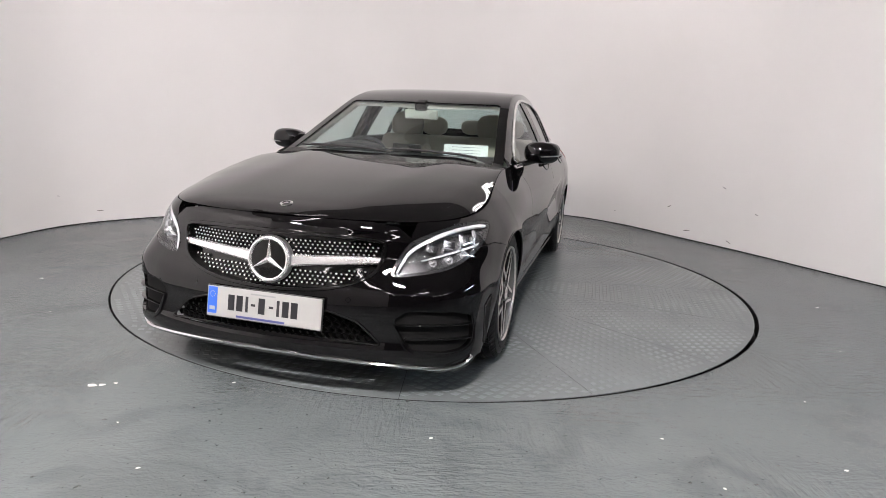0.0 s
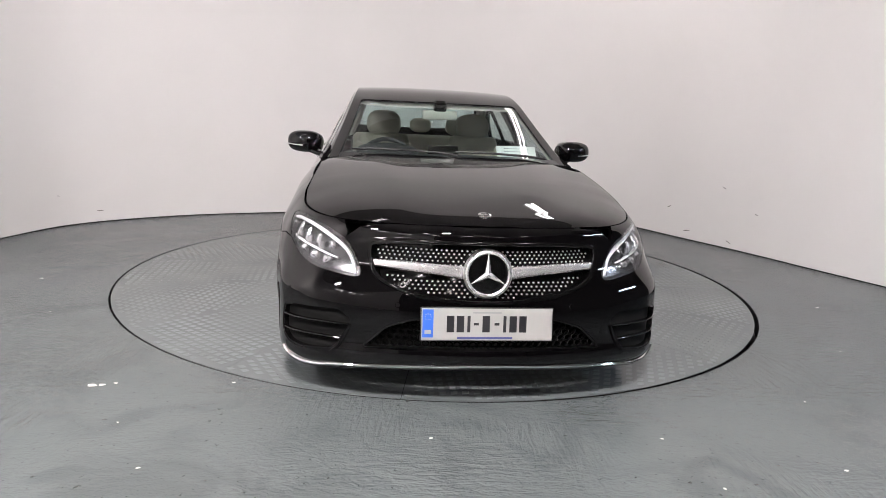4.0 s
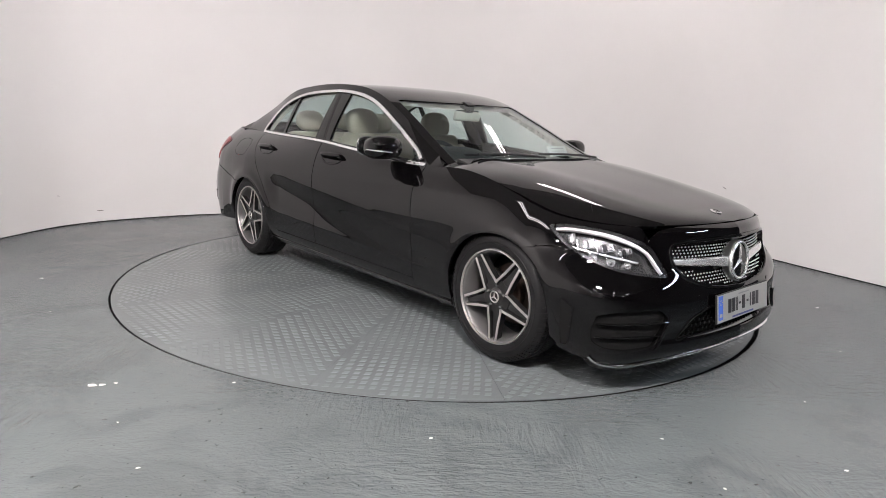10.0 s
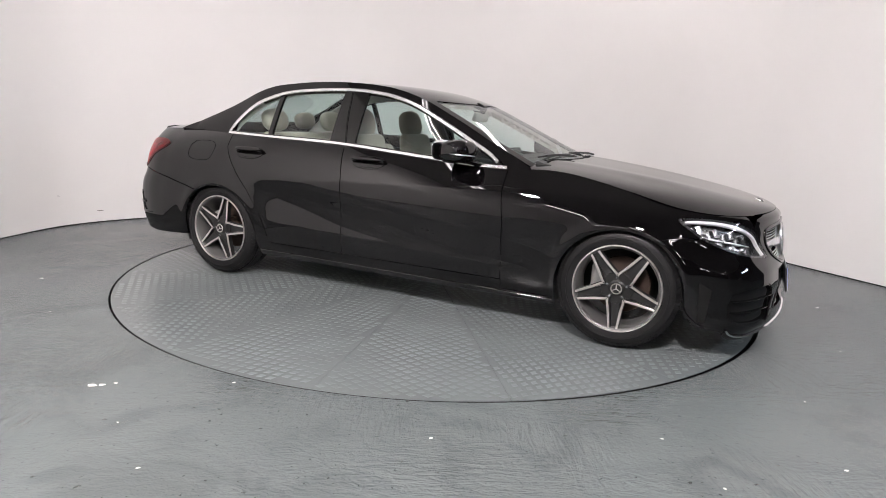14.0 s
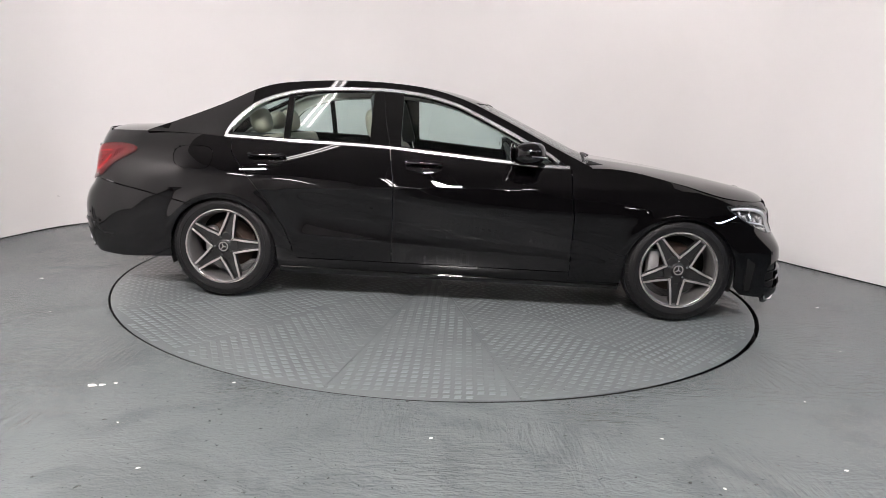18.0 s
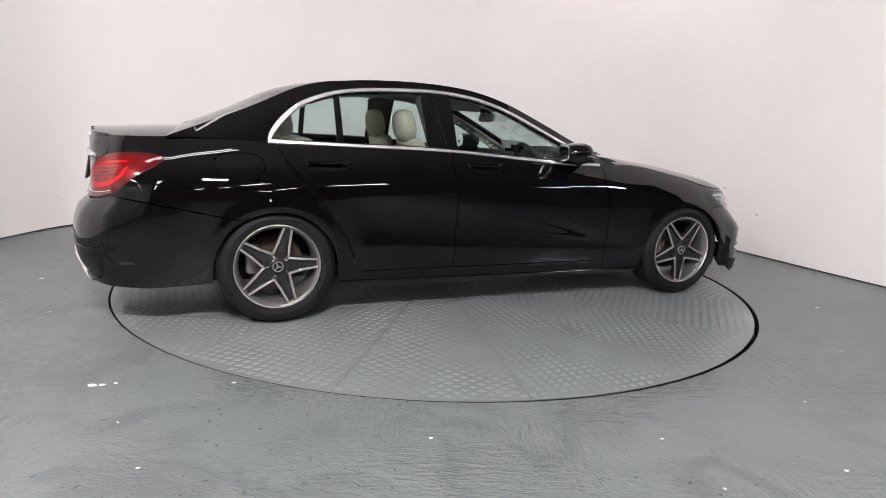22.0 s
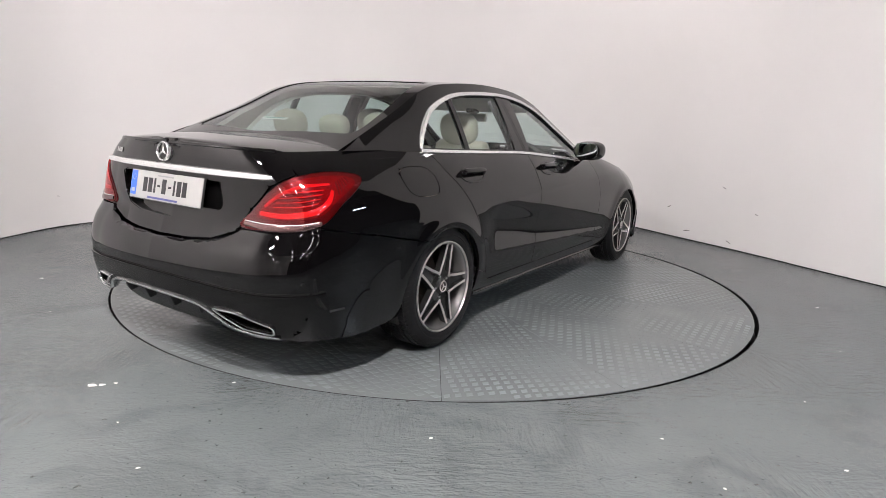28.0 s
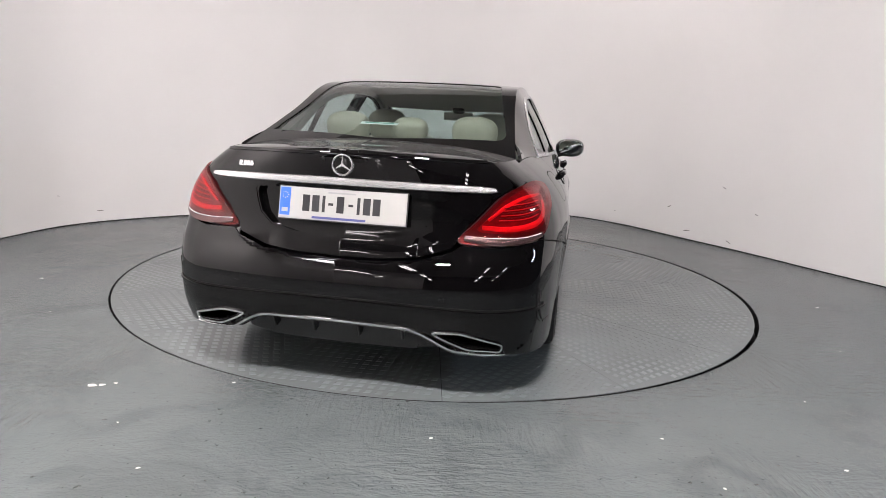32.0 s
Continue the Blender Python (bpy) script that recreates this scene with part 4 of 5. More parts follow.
for x, rad, wid, yo in ((1.42, .331, .225, .771), (-1.42, .328, .245, .752)):
    base = wheel(rad, wid)
    base.parent = car
    base.matrix_basis = pose(x, -yo, rad + .003, 0, -21 if x < 0 else 0, 0)
    other = copy_thing(base, pose(x, yo, rad + .003, 0, 0, 180))
    other.parent = car
    for sg in (-1, 1):
        yb = yo - .05
        m = pose(x, sg * yb, .33, 90 if sg < 0 else -90, 0, 0)
        part("brake_disc", lathe_bm([(.07, .012), (.155, .012), (.158, 0), (.155, -.015), (.07, -.015)], 48, m), RUST, car, "rust-tinted brake disc", True)
        part("disc_hub", lathe_bm([(0, .035), (.068, .035), (.076, .012), (.076, -.01)], 32, m), RUST, car, "rusted hub face", True)
        cm = m @ pose(-.125 if sg < 0 else .125, 0.02, .018)
        part("brake_caliper", box_bm(.075, .17, .07, cm, .02), CALIPER, car, "silver brake caliper", True)
        # dark liner of the wheel arch
        part("arch_liner", liner_bm(x, sg), PLASTIC, car, smooth=True)
# ---- front of the car ----
def pin_bm(points, a, b, h, lift, off):
    """Many small raised lozenges on a surface, joined."""
    v, f = [], []
    pts, nrm = normals_of(lift, np.array(points, float))
    pu, _ = normals_of(lift, np.array(points, float) + (a, 0))
    pv, _ = normals_of(lift, np.array(points, float) + (0, b))
    for p, n, u, w in zip(pts, nrm, pu, pv):
        du, dw = u - p, w - p
        k = len(v)
        q = p + n * off
        v += [q + du, q + dw, q - du, q - dw, q + n * h]
        f += [(k, k + 1, k + 4), (k + 1, k + 2, k + 4), (k + 2, k + 3, k + 4), (k + 3, k, k + 4)]
    return v, f


def emblem(parent, m, r, ground):
    """A ring with three tapered arms on a dark disc, facing z."""
    d = part("emblem_disc", lathe_bm([(0, .004), (r * .6, .004), (r * .86, .001), (r * .9, -.012)], 48, m), ground, parent, "round emblem with a chrome ring", True)
    part("emblem_ring", lathe_bm([(r * .82, .0), (r * .84, .008), (r * .90, .011), (r * .97, .008), (r, .0), (r, -.012)], 56, m), TRIM, parent, smooth=True)
    for i in range(3):
        a = m @ Matrix.Rotation(radians(90 + 120 * i), 4, "Z")
        bm = bmesh.new()
        w = r * .13
        vs = [bm.verts.new(c) for c in ((0, -w, .004), (r * .86, -.0012, .004), (r * .86, .0012, .004), (0, w, .004), (0, 0, .004 + r * .10), (r * .86, 0, .0075))]
        for q in ((0, 1, 5, 4), (4, 5, 2, 3), (1, 2, 5)):
            bm.faces.new([vs[j] for j in q])
        bm.transform(a)
        part("emblem_arm", bm, TRIM, parent)
    return d


grille = panel("grille", skin, GRILLE, PIANO, car, "black grille studded with bright pins", off=-.040, flange=0, cell=.02)
strip("grille_surround", skin, inset(GRILLE, .004), .016, .006, PIANO, grille, closed=True)
panel("grille_shroud", skin, inset(GRILLE, -.012), PIANO, grille, holes=[inset(GRILLE, .010)], off=-.003, flange=.05, cell=.012)
rows = []
inner = inset(GRILLE, .022)
for j, z in enumerate(np.arange(.470, .70, .0150)):
    rows += [(u + (.0105 if j % 2 else 0), z) for u in np.arange(-.4725, .48, .021)]
rows = np.array(rows)
rows = rows[inside(rows, inner) & (np.hypot(rows[:, 0], rows[:, 1] - .582) > .10)]
rows = rows[np.abs(rows[:, 1] - .596 + .02 * np.cos(rows[:, 0] * 2)) > .020]
v, f = pin_bm(rows, .0054, .0046, .006, skin, -.024)
tagged(mesh_object("grille_pin", v, f, PIN, grille), "bright diamond-shaped pins", kind="stuff")
v, f = pin_bm(rows, .0095, .0085, .016, skin, -.041)
tagged(mesh_object("pin_socket", v, f, PIANO, grille), kind="stuff")
for side in (1, -1):
    strip("grille_bar", skin, [(.075, .579), (.20, .590), (.33, .597), (.466, .601)], [.050, .038, .034, .026], .012, TRIM, grille, "satin silver louvre", side=side, off=-.012)
m = Matrix.Translation((2.200, 0, .578)) @ pose(0, 0, 0, 0, 83, 0) @ pose(0, 0, 0, 0, 0, 90)
part("emblem_base", lathe_bm([(.088, -.05), (.098, -.03), (.101, -.006), (.097, .0), (.085, .0)], 48, m), SATIN, grille, smooth=True)
emblem(grille, m, .097, PIANO)
# round badge on the hood
bp = place(deck, 2.055, 0.0, .002)
badge = part("hood_badge", lathe_bm([(0, .003), (.022, .003), (.028, .001), (.029, -.004)], 32, bp), CHROME, car, "small round chrome badge", True)
part("badge_ring", lathe_bm([(.012, .0032), (.013, .0042), (.017, .0042), (.018, .003)], 32, bp), HOUSING, badge, smooth=True)

# lower intake with a honeycomb
intake = panel("lower_intake", skin, inset(INTAKE, -.006), PLASTIC, car, "black honeycomb lower intake", off=-.055, flange=0, cell=.02)
v, f = [], []
cell_w = .030
for j, z in enumerate(np.arange(.262, .40, cell_w * .80)):
    for u in np.arange(-.48, .49, cell_w):
        c = np.array([u + (cell_w / 2 if j % 2 else 0), z])
        if not inside(c[None], inset(INTAKE, .002))[0]:
            continue
        ring6 = [(c[0] + cell_w * .53 * math.sin(radians(60 * k)), c[1] + cell_w * .47 * math.cos(radians(60 * k))) for k in range(6)]
        ring5 = [(c[0] + cell_w * .40 * math.sin(radians(60 * k)), c[1] + cell_w * .35 * math.cos(radians(60 * k))) for k in range(6)]
        pa, na = normals_of(skin, np.array(ring6))
        pb, nb = normals_of(skin, np.array(ring5))
        k = len(v)
        v += list(pa - na * .022) + list(pb - nb * .018) + list(pb - nb * .05)
        for q in range(6):
            r = (q + 1) % 6
            f += [(k + q, k + r, k + 6 + r, k + 6 + q), (k + 6 + q, k + 6 + r, k + 12 + r, k + 12 + q)]
tagged(mesh_object("honeycomb", v, f, PIANO, intake), "gloss black honeycomb mesh", kind="stuff")
strip("intake_edge", skin, inset(INTAKE, .003), .010, .004, PIANO, intake, closed=True)

for side in (1, -1):
    fog = panel("side_intake", skin, inset(FOG, -.006), GAP, car, "black side intake with two blades", off=-.024, flange=0, side=side, cell=.02)
    panel("intake_wall", skin, inset(FOG, -.010), PIANO, fog, holes=[inset(FOG, .008)], off=-.003, flange=.024, side=side, cell=.008)
    for zz, a, b in ((.350, .815, .510), (.290, .815, .545)):
        strip("blade", skin, [(a, zz - .006), ((a + b) / 2, zz + .002), (b, zz + .002)], [.006, .007, .004], .010, PIANO, fog, side=side, off=-.006)
    # wing under the intake and the slot of the air curtain behind it
    strip("wing", skin, [(.585, .232), (.552, .262), (.525, .310), (.505, .352)], [.010, .016, .016, .008], .010, PAINT, fog, side=side)
    slot = round_poly([(.968, .215), (.968, .44), (.905, .40), (.928, .222)], .012)
    panel("air_curtain", skin, slot, GAP, fog, "dark matt slot of the air curtain", side=side, off=.0012, flange=.003, cell=.008)
    strip("slot_edge", skin, inset(slot, .002), .005, .004, PAINT, fog, closed=True, side=side)
    # headlamp
    lamp = panel("headlamp", skin, inset(HEAD, -.003), HOUSING, car, "clear LED headlamp", off=-.055, flange=0, side=side, cell=.02)
    panel("lamp_wall", skin, inset(HEAD, -.003), HOUSING, lamp, holes=[inset(HEAD, .012)], off=-.006, flange=.05, side=side, cell=.012)
    strip("light_guide", skin, [(1.025, .722), (.94, .729), (.80, .717), (.67, .682), (.585, .638), (.535, .588), (.512, .558)], [.010, .016, .017, .015, .013, .011, .007], .010, DRL, lamp, "white light guide along the upper edge", side=side, off=-.016)
    panel("bezel", skin, inset(HEAD, .012), BEZEL, lamp, "satin grey stepped bezel", off=-.046, flange=.006, side=side, cell=.016)
    # upper row: open reflector cells, each a slanted bright bowl between two fins
    for i, u in enumerate((.955, .865, .775, .685)):
        zc = .692 - .0016 * (95.5 - u * 100)
        h = .062 - .009 * i
        m = place(skin, u, zc, -.030, side, -14 * side)
        part("reflector_cell", box_bm(.066, h, .014, m @ pose(0, 0, -.006, 0, 22 * side, 0), .005, 2, (.72, .7)), REFLECTOR, lamp, "bright chrome reflector cell")
        part("cell_shadow", box_bm(.018, h * .7, .006, m @ pose(.010 * side, 0, .006), .002), HOUSING, lamp)
        part("reflector_fin", box_bm(.007, h * 1.05, .030, m @ pose(.044 * side, 0, .0), .002), REFLECTOR, lamp)
    # step between the rows, and the lower row of lenses
    strip("lamp_step", skin, [(1.0, .668), (.90, .650), (.80, .634), (.70, .618), (.62, .604)], [.008, .009, .008, .007, .005], .010, DRL, lamp, side=side, off=-.024)
    for i, u in enumerate((.915, .830, .745, .668)):
        zc = .626 - .0012 * (91.5 - u * 100)
        m = place(skin, u, zc, -.030, side)
        r = .0235 - .0022 * i
        part("lens_module", lathe_bm([(0, .018), (r * .45, .015), (r * .72, .008), (r * .8, .004), (r, .010), (r * 1.08, .008), (r * 1.08, -.02)], 20, m), REFLECTOR, lamp, "round lens of the low beam", True)
        part("lens_cup", box_bm(r * 2.3, .010, .026, m @ pose(0, r * 1.15, 0), .003), HOUSING, lamp)
    panel("lamp_cover", skin, HEAD, LENS, lamp, "clear lamp cover", off=-.001, flange=.012, side=side, cell=.02).visible_shadow = False

# bright lip along the lower edge of the bumper
lip_half = [(.835, .196), (.80, .172), (.74, .158), (.66, .157), (.57, .174), (.46, .185), (.26, .199), (0, .207)]
strip("bumper_lip", skin, lip_half + [(-u, z) for u, z in lip_half[-2::-1]], .010, .010, CHROME, bumper, "bright chrome lip along the lower edge")
strip("splitter", skin, [(u, z - .014) for u, z in lip_half] + [(-u, z - .014) for u, z in lip_half[-2::-1]], .02, .004, PIANO, bumper)


def number_plate(parent, m):
    """A white plate in a thin holder; its characters are plain bars. Local x to the reader's right, y up."""
    holder = part("number_plate", box_bm(.540, .136, .010, m, .003), PLASTIC, parent, "white number plate with a blue band in a black holder")
    part("plate", box_bm(.532, .128, .004, m @ pose(0, 0, .0062), .0015), PLATE_WHITE, holder)
    part("blue_band", box_bm(.043, .112, .001, m @ pose(-.240, .004, .0090)), PLATE_BLUE, holder, "blue band")
    for i in range(8):
        a = radians(45 * i)
        part("band_dot", lathe_bm([(0, .0008), (.0014, .0008), (.0015, 0)], 8, m @ pose(-.240 + .012 * math.cos(a), .030 + .012 * math.sin(a), .0095)), mat_yellow, holder)
    part("band_bar", box_bm(.026, .016, .001, m @ pose(-.240, -.030, .0095)), PLATE_WHITE, holder)
    for x, w, h in ((-.150, .030, .066), (-.110, .030, .066), (-.076, .012, .066), (-.046, .020, .010), (-.006, .030, .066), (.038, .020, .010), (.070, .012, .066), (.104, .030, .066), (.144, .030, .066)):
        part("character_bar", box_bm(w, h, .0012, m @ pose(x, .002, .0090)), PLATE_INK, holder)
    part("small_bar", box_bm(.115, .006, .001, m @ pose(-.002, .048, .0090)), PAPER_INK, holder)
    part("small_bar", box_bm(.225, .009, .001, m @ pose(-.010, -.054, .0090)), plate_navy, holder)


mat_yellow = mat("yellow_print", (0.7, 0.55, 0.05), 0.5)
plate_navy = mat("navy_print", (0.05, 0.06, 0.20), 0.5)
number_plate(car, Matrix.Translation((2.243, 0, .3815)) @ pose(0, 0, 0, 0, 82, 0) @ pose(0, 0, 0, 0, 0, 90))
# parking sensors
for side in (1, -1):
    for u, z in ((.33, .445), (.78, .46)):
        part("parking_sensor", lathe_bm([(0, .0022), (.009, .0022), (.011, 0)], 20, place(skin, u, z, 0, side)), PAINT, bumper, smooth=True)
# ---- rear of the car ----
recess = panel("plate_recess", tail, inset(RECESS, -.006), PIANO, boot, "gloss black recess round the number plate", off=-.034, flange=0, cell=.02)
panel("recess_wall", tail, inset(RECESS, -.008), PAINT, boot, holes=[inset(RECESS, .006)], off=-.003, flange=.034, cell=.012)
number_plate(car, Matrix.Translation((-2.402, 0, .8215)) @ pose(0, 0, 0, 0, -79, 0) @ pose(0, 0, 0, 0, 0, -90))
bar_half = [(.655, .913), (.60, .914), (.45, .916), (.22, .918), (0, .919)]
strip("chrome_bar", tail, bar_half + [(-u, z) for u, z in bar_half[-2::-1]], [.016, .026, .029, .030, .030, .030, .029, .026, .016], .012, TRIM, boot, "bright chrome bar above the plate")
emblem(boot, place(tail, 0.0, .984, .004), .044, PIANO)
for i, (u, w) in enumerate(((.545, .016), (.520, .016), (.500, .016), (.480, .016))):
    m = place(tail, u, .965, .002)
    part("badge_bar", box_bm(.015, .022, .003, m, .001), CHROME, boot, "small chrome badge characters")
strip("lid_edge", tail, [(.74, 1.018), (.50, 1.024), (0, 1.027), (-.50, 1.024), (-.74, 1.018)], .014, .004, PAINT, boot)

for side in (1, -1):
    lamp = panel("tail_lamp", tail, inset(TAIL_LAMP, .002), RED_DARK, car, "red tail lamp with a dark clear lower band", off=.001, flange=.03, side=side, cell=.014)
    panel("red_field", tail, smooth_poly([(.535, .752), (.66, .748), (.79, .768), (.87, .828), (.985, .900), (.92, .925), (.78, .914), (.65, .864), (.56, .79)]), RED, lamp, off=.0022, flange=.004, side=side, cell=.012)
    strip("light_strip", tail, [(.548, .768), (.66, .764), (.77, .784), (.835, .825), (.865, .868)], [.018, .022, .022, .018, .010], .0045, RED_LIT, lamp, "bright red light strip", side=side, off=.002)
    strip("light_strip", tail, [(.575, .798), (.66, .850), (.76, .884), (.865, .893)], [.010, .012, .012, .008], .0045, RED_LIT, lamp, side=side, off=.002)
    for k in range(7):
        strip("prism_rib", tail, [(.615 + .007 * k, .797 + .0095 * k), (.72, .803 + .0095 * k), (.795 + .006 * k, .820 + .0085 * k)], .0035, .0050, RED_DARK if k % 2 else RED_LIT, lamp, side=side, off=.002)
    for k in range(5):
        strip("prism_rib", tail, [(.885 + .016 * k, .852 + .011 * k), (.895 + .012 * k, .902 + .004 * k)], .004, .0045, RED_DARK, lamp, side=side, off=.002)
    strip("clear_band", tail, [(.478, .722), (.58, .714), (.70, .718), (.795, .740)], [.018, .028, .030, .018], .0040, BAND, lamp, "clear lower band of the reversing lamp", side=side, off=.0065)
    strip("white_line", tail, [(.482, .733), (.58, .727), (.70, .730), (.785, .745)], .0032, .0050, WHITE_LINE, lamp, "thin pale line", side=side, off=.0065)
    panel("lamp_cover", tail, inset(TAIL_LAMP, .003), RED_COVER, lamp, "glossy clear red cover", off=.0075, flange=.004, side=side, cell=.014).visible_shadow = False
    # side vent of the bumper
    vent = strip("side_vent", tail, [(.822, .520), (.826, .47), (.838, .42), (.862, .385)], [.008, .014, .016, .010], .0015, GAP, rear_bumper, "black slit of the side vent", side=side)
    strip("vent_blade", tail, [(.806, .530), (.808, .47), (.820, .41), (.848, .380)], [.005, .009, .009, .005], .004, PAINT, vent, side=side)
    strip("side_reflector", tail, [(.875, .372), (.905, .373), (.935, .375)], .012, .002, HOUSING, rear_bumper, "small grey side reflector", side=side)
    # tail pipe trim
    pipe = panel("tail_pipe", tail, inset(PIPE, -.004), GAP, car, "chrome-edged tail pipe opening", off=-.09, flange=0, side=side, cell=.015)
    strip("pipe_trim", tail, inset(PIPE, .002), .010, .014, CHROME, pipe, closed=True, side=side)
    panel("pipe_wall", tail, inset(PIPE, .000), PIANO, pipe, holes=[inset(PIPE, .010)], off=.002, flange=.08, side=side, cell=.010)
    for u in (.42, .78):
        part("parking_sensor", lathe_bm([(0, .0022), (.009, .0022), (.011, 0)], 20, place(tail, u, .49 if u < .5 else .50, 0, side)), PAINT, rear_bumper, smooth=True)

# lower insert, chrome line and fins
line_half = [(.86, .462), (.70, .455), (.52, .455), (.26, .467), (0, .472)]
# black strip painted as the shadow line of the bumper's groove
strip("groove_shade_line", tail, line_half + [(-u, z) for u, z in line_half[-2::-1]], .008, .002, GAP, rear_bumper)
strip("bumper_step", tail, [(u, z - .014) for u, z in line_half] + [(-u, z - .014) for u, z in line_half[-2::-1]], .016, .008, VALANCE, rear_bumper)
trim_half = [(.67, .262), (.55, .268), (.46, .282), (.39, .325), (.33, .357), (.25, .372), (0, .380)]
strip("lower_chrome", tail, trim_half + [(-u, z) for u, z in trim_half[-2::-1]], .012, .014, CHROME, rear_bumper, "bright chrome line over the diffuser")
low = [(0, .452), (.26, .447), (.52, .436), (.70, .436), (.79, .440), (.81, .40), (.77, .30), (.71, .262), (.60, .258), (.50, .272), (.43, .318), (.36, .352), (.26, .376), (0, .383)]
panel("lower_valance", tail, round_poly(low + [(-u, z) for u, z in low[-2:0:-1]], .008), VALANCE, rear_bumper, "satin black lower valance", holes=[PIPE, PIPE * (-1, 1)], off=.0025, flange=.006, cell=.014)
fins = panel("diffuser", tail, round_poly([(-.43, .25), (-.36, .362), (.36, .362), (.43, .25), (.30, .225), (-.30, .225)], .02), PLASTIC, rear_bumper, "black diffuser with four fins", off=-.05, flange=0, cell=.02)
for u in (-.27, -.095, .095, .27):
    part("fin", box_bm(.016, .075, .07, place(tail, u, .322, -.050), .006, 2, (.7, .8)), PLASTIC, rear_bumper)

sticker = part("window_sticker", box_bm(.028, .19, .001, place(roof_m, 3.03, .06, -.010)), PAPER, car, "white and green sticker inside the rear window")
part("print_bar", box_bm(.010, .15, .001, place(roof_m, 3.028, .06, -.0088)), GREEN_INK, sticker)
# ---- handles, mirrors, wipers ----
def blob_bm(sx, sy, sz, m, power=2.6, nu=28, nv=16):
    """A rounded block (superellipsoid)."""
    bm = bmesh.new()
    bmesh.ops.create_uvsphere(bm, u_segments=nu, v_segments=nv, radius=1)
    for v in bm.verts:
        c = v.co
        k = (abs(c.x)**power + abs(c.y)**power + abs(c.z)**power)**(-1 / power)
        v.co = Vector((c.x * k * sx, c.y * k * sy, c.z * k * sz))
    bm.transform(m)
    return bm


for side in (1, -1):
    for x, owner in ((-1.145, "rear"), (-.175, "front")):
        m = place(skin, L_at(x), .900, 0, side)
        h = part("door_handle", blob_bm(.118, .015, .012, m @ pose(0, .004, .026), 3.0), PAINT, car, "black pull handle over a glossy bowl", True)
        bowl = [(L_at(x) + .115 * math.cos(a), .893 + .037 * math.sin(a)) for a in np.linspace(0, 2 * math.pi, 40, endpoint=False)]
        panel("handle_cup", skin, inset(bowl, .006), PIANO, h, side=side, off=.0012, flange=.002, cell=.012)
        strip("cup_rim", skin, bowl, .010, .0042, PAINT, h, side=side, closed=True)
        for e in (-.098, .098):
            part("handle_foot", blob_bm(.020, .016, .016, m @ pose(e, .002, .010), 2.6), PAINT, h, smooth=True)
    # door mirror
    s = side
    mir = part("door_mirror", blob_bm(.098, .110, .068, Matrix.Translation((.455, s * .880, 1.000)) @ pose(0, 0, 0, 0, -6, s * 10), 2.7), PAINT, car, "black door mirror with a silver line", True)
    part("mirror_glass", blob_bm(.004, .096, .058, Matrix.Translation((.357, s * .888, 1.004)) @ pose(0, 0, 0, 0, -4, s * 12), 3.2), MIRROR, mir, "mirror glass", True)
    part("mirror_foot", tube_bm([(.545, s * .755, .925), (.53, s * .80, .935), (.50, s * .85, .950)], [.035, .028, .026], 12, flat=.55), PIANO, mir, smooth=True)
    part("indicator_line", tube_bm([(.46, s * .998, .990), (.515, s * .985, .988), (.555, s * .945, .984), (.568, s * .89, .980)], [.0015, .003, .003, .0015], 8), SATIN, mir, "silver indicator line", True)
    # wiper arms
    wy = .45 if side > 0 else -.08
    w = part("wiper", tube_bm([(.915, wy + .12, .972), (.90, wy, .985), (.885, wy - .20, .992), (.87, wy - .42, .992)], .007, 8), PLASTIC, car, "black wiper arm on the cowl", True)
    part("blade", tube_bm([(.898, wy + .05, .978), (.868, wy - .20, .990), (.845, wy - .50, .985)], .005, 6), RUBBER, w)
part("cowl", box_bm(.10, 1.30, .02, pose(.90, 0, .945, 0, 14, 0), .006), PLASTIC, car, "black cowl panel under the windscreen")
# underbody, kept above the ground
part("underbody", box_bm(2.0, 1.50, .10, pose(0, 0, .26), .02), PLASTIC, car, "dark underbody")
part("underbody", box_bm(.72, 1.20, .16, pose(1.42, 0, .34), .02), PLASTIC, car)
part("underbody", box_bm(.72, 1.20, .16, pose(-1.42, 0, .34), .02), PLASTIC, car)
part("underbody", box_bm(.22, .90, .08, pose(1.88, 0, .28), .02), PLASTIC, car)
part("underbody", box_bm(.40, 1.10, .08, pose(-2.02, 0, .36), .02), PLASTIC, car)
# ---- cabin ----
def seat(x, y, w):
    s = new("front_seat")
    s.parent = car
    back = part("backrest", box_bm(.12, w, .60, pose(x, y, .76, 0, -14, 0), .045, 3, (.8, .78)), BEIGE, s, "beige leather backrest", True)
    for e in (-1, 1):
        part("bolster", blob_bm(.075, .055, .27, pose(x + .05, y + e * (w / 2 - .05), .72, 0, -14, 0), 2.6), BEIGE, s, smooth=True)
    part("seat_cushion", box_bm(.50, w, .16, pose(x + .27, y, .46, 0, -6, 0), .05, 3), BEIGE, s, smooth=True)
    part("headrest", blob_bm(.062, .135, .105, pose(x - .105, y, 1.125, 0, -10, 0), 2.7), BEIGE, s, "beige leather headrest", True)
    for e in (-.06, .06):
        part("headrest_post", tube_bm([(x - .07, y + e, .98), (x - .095, y + e, 1.08)], .006, 8), SATIN, s)
    return tagged(s, "beige leather front seat")


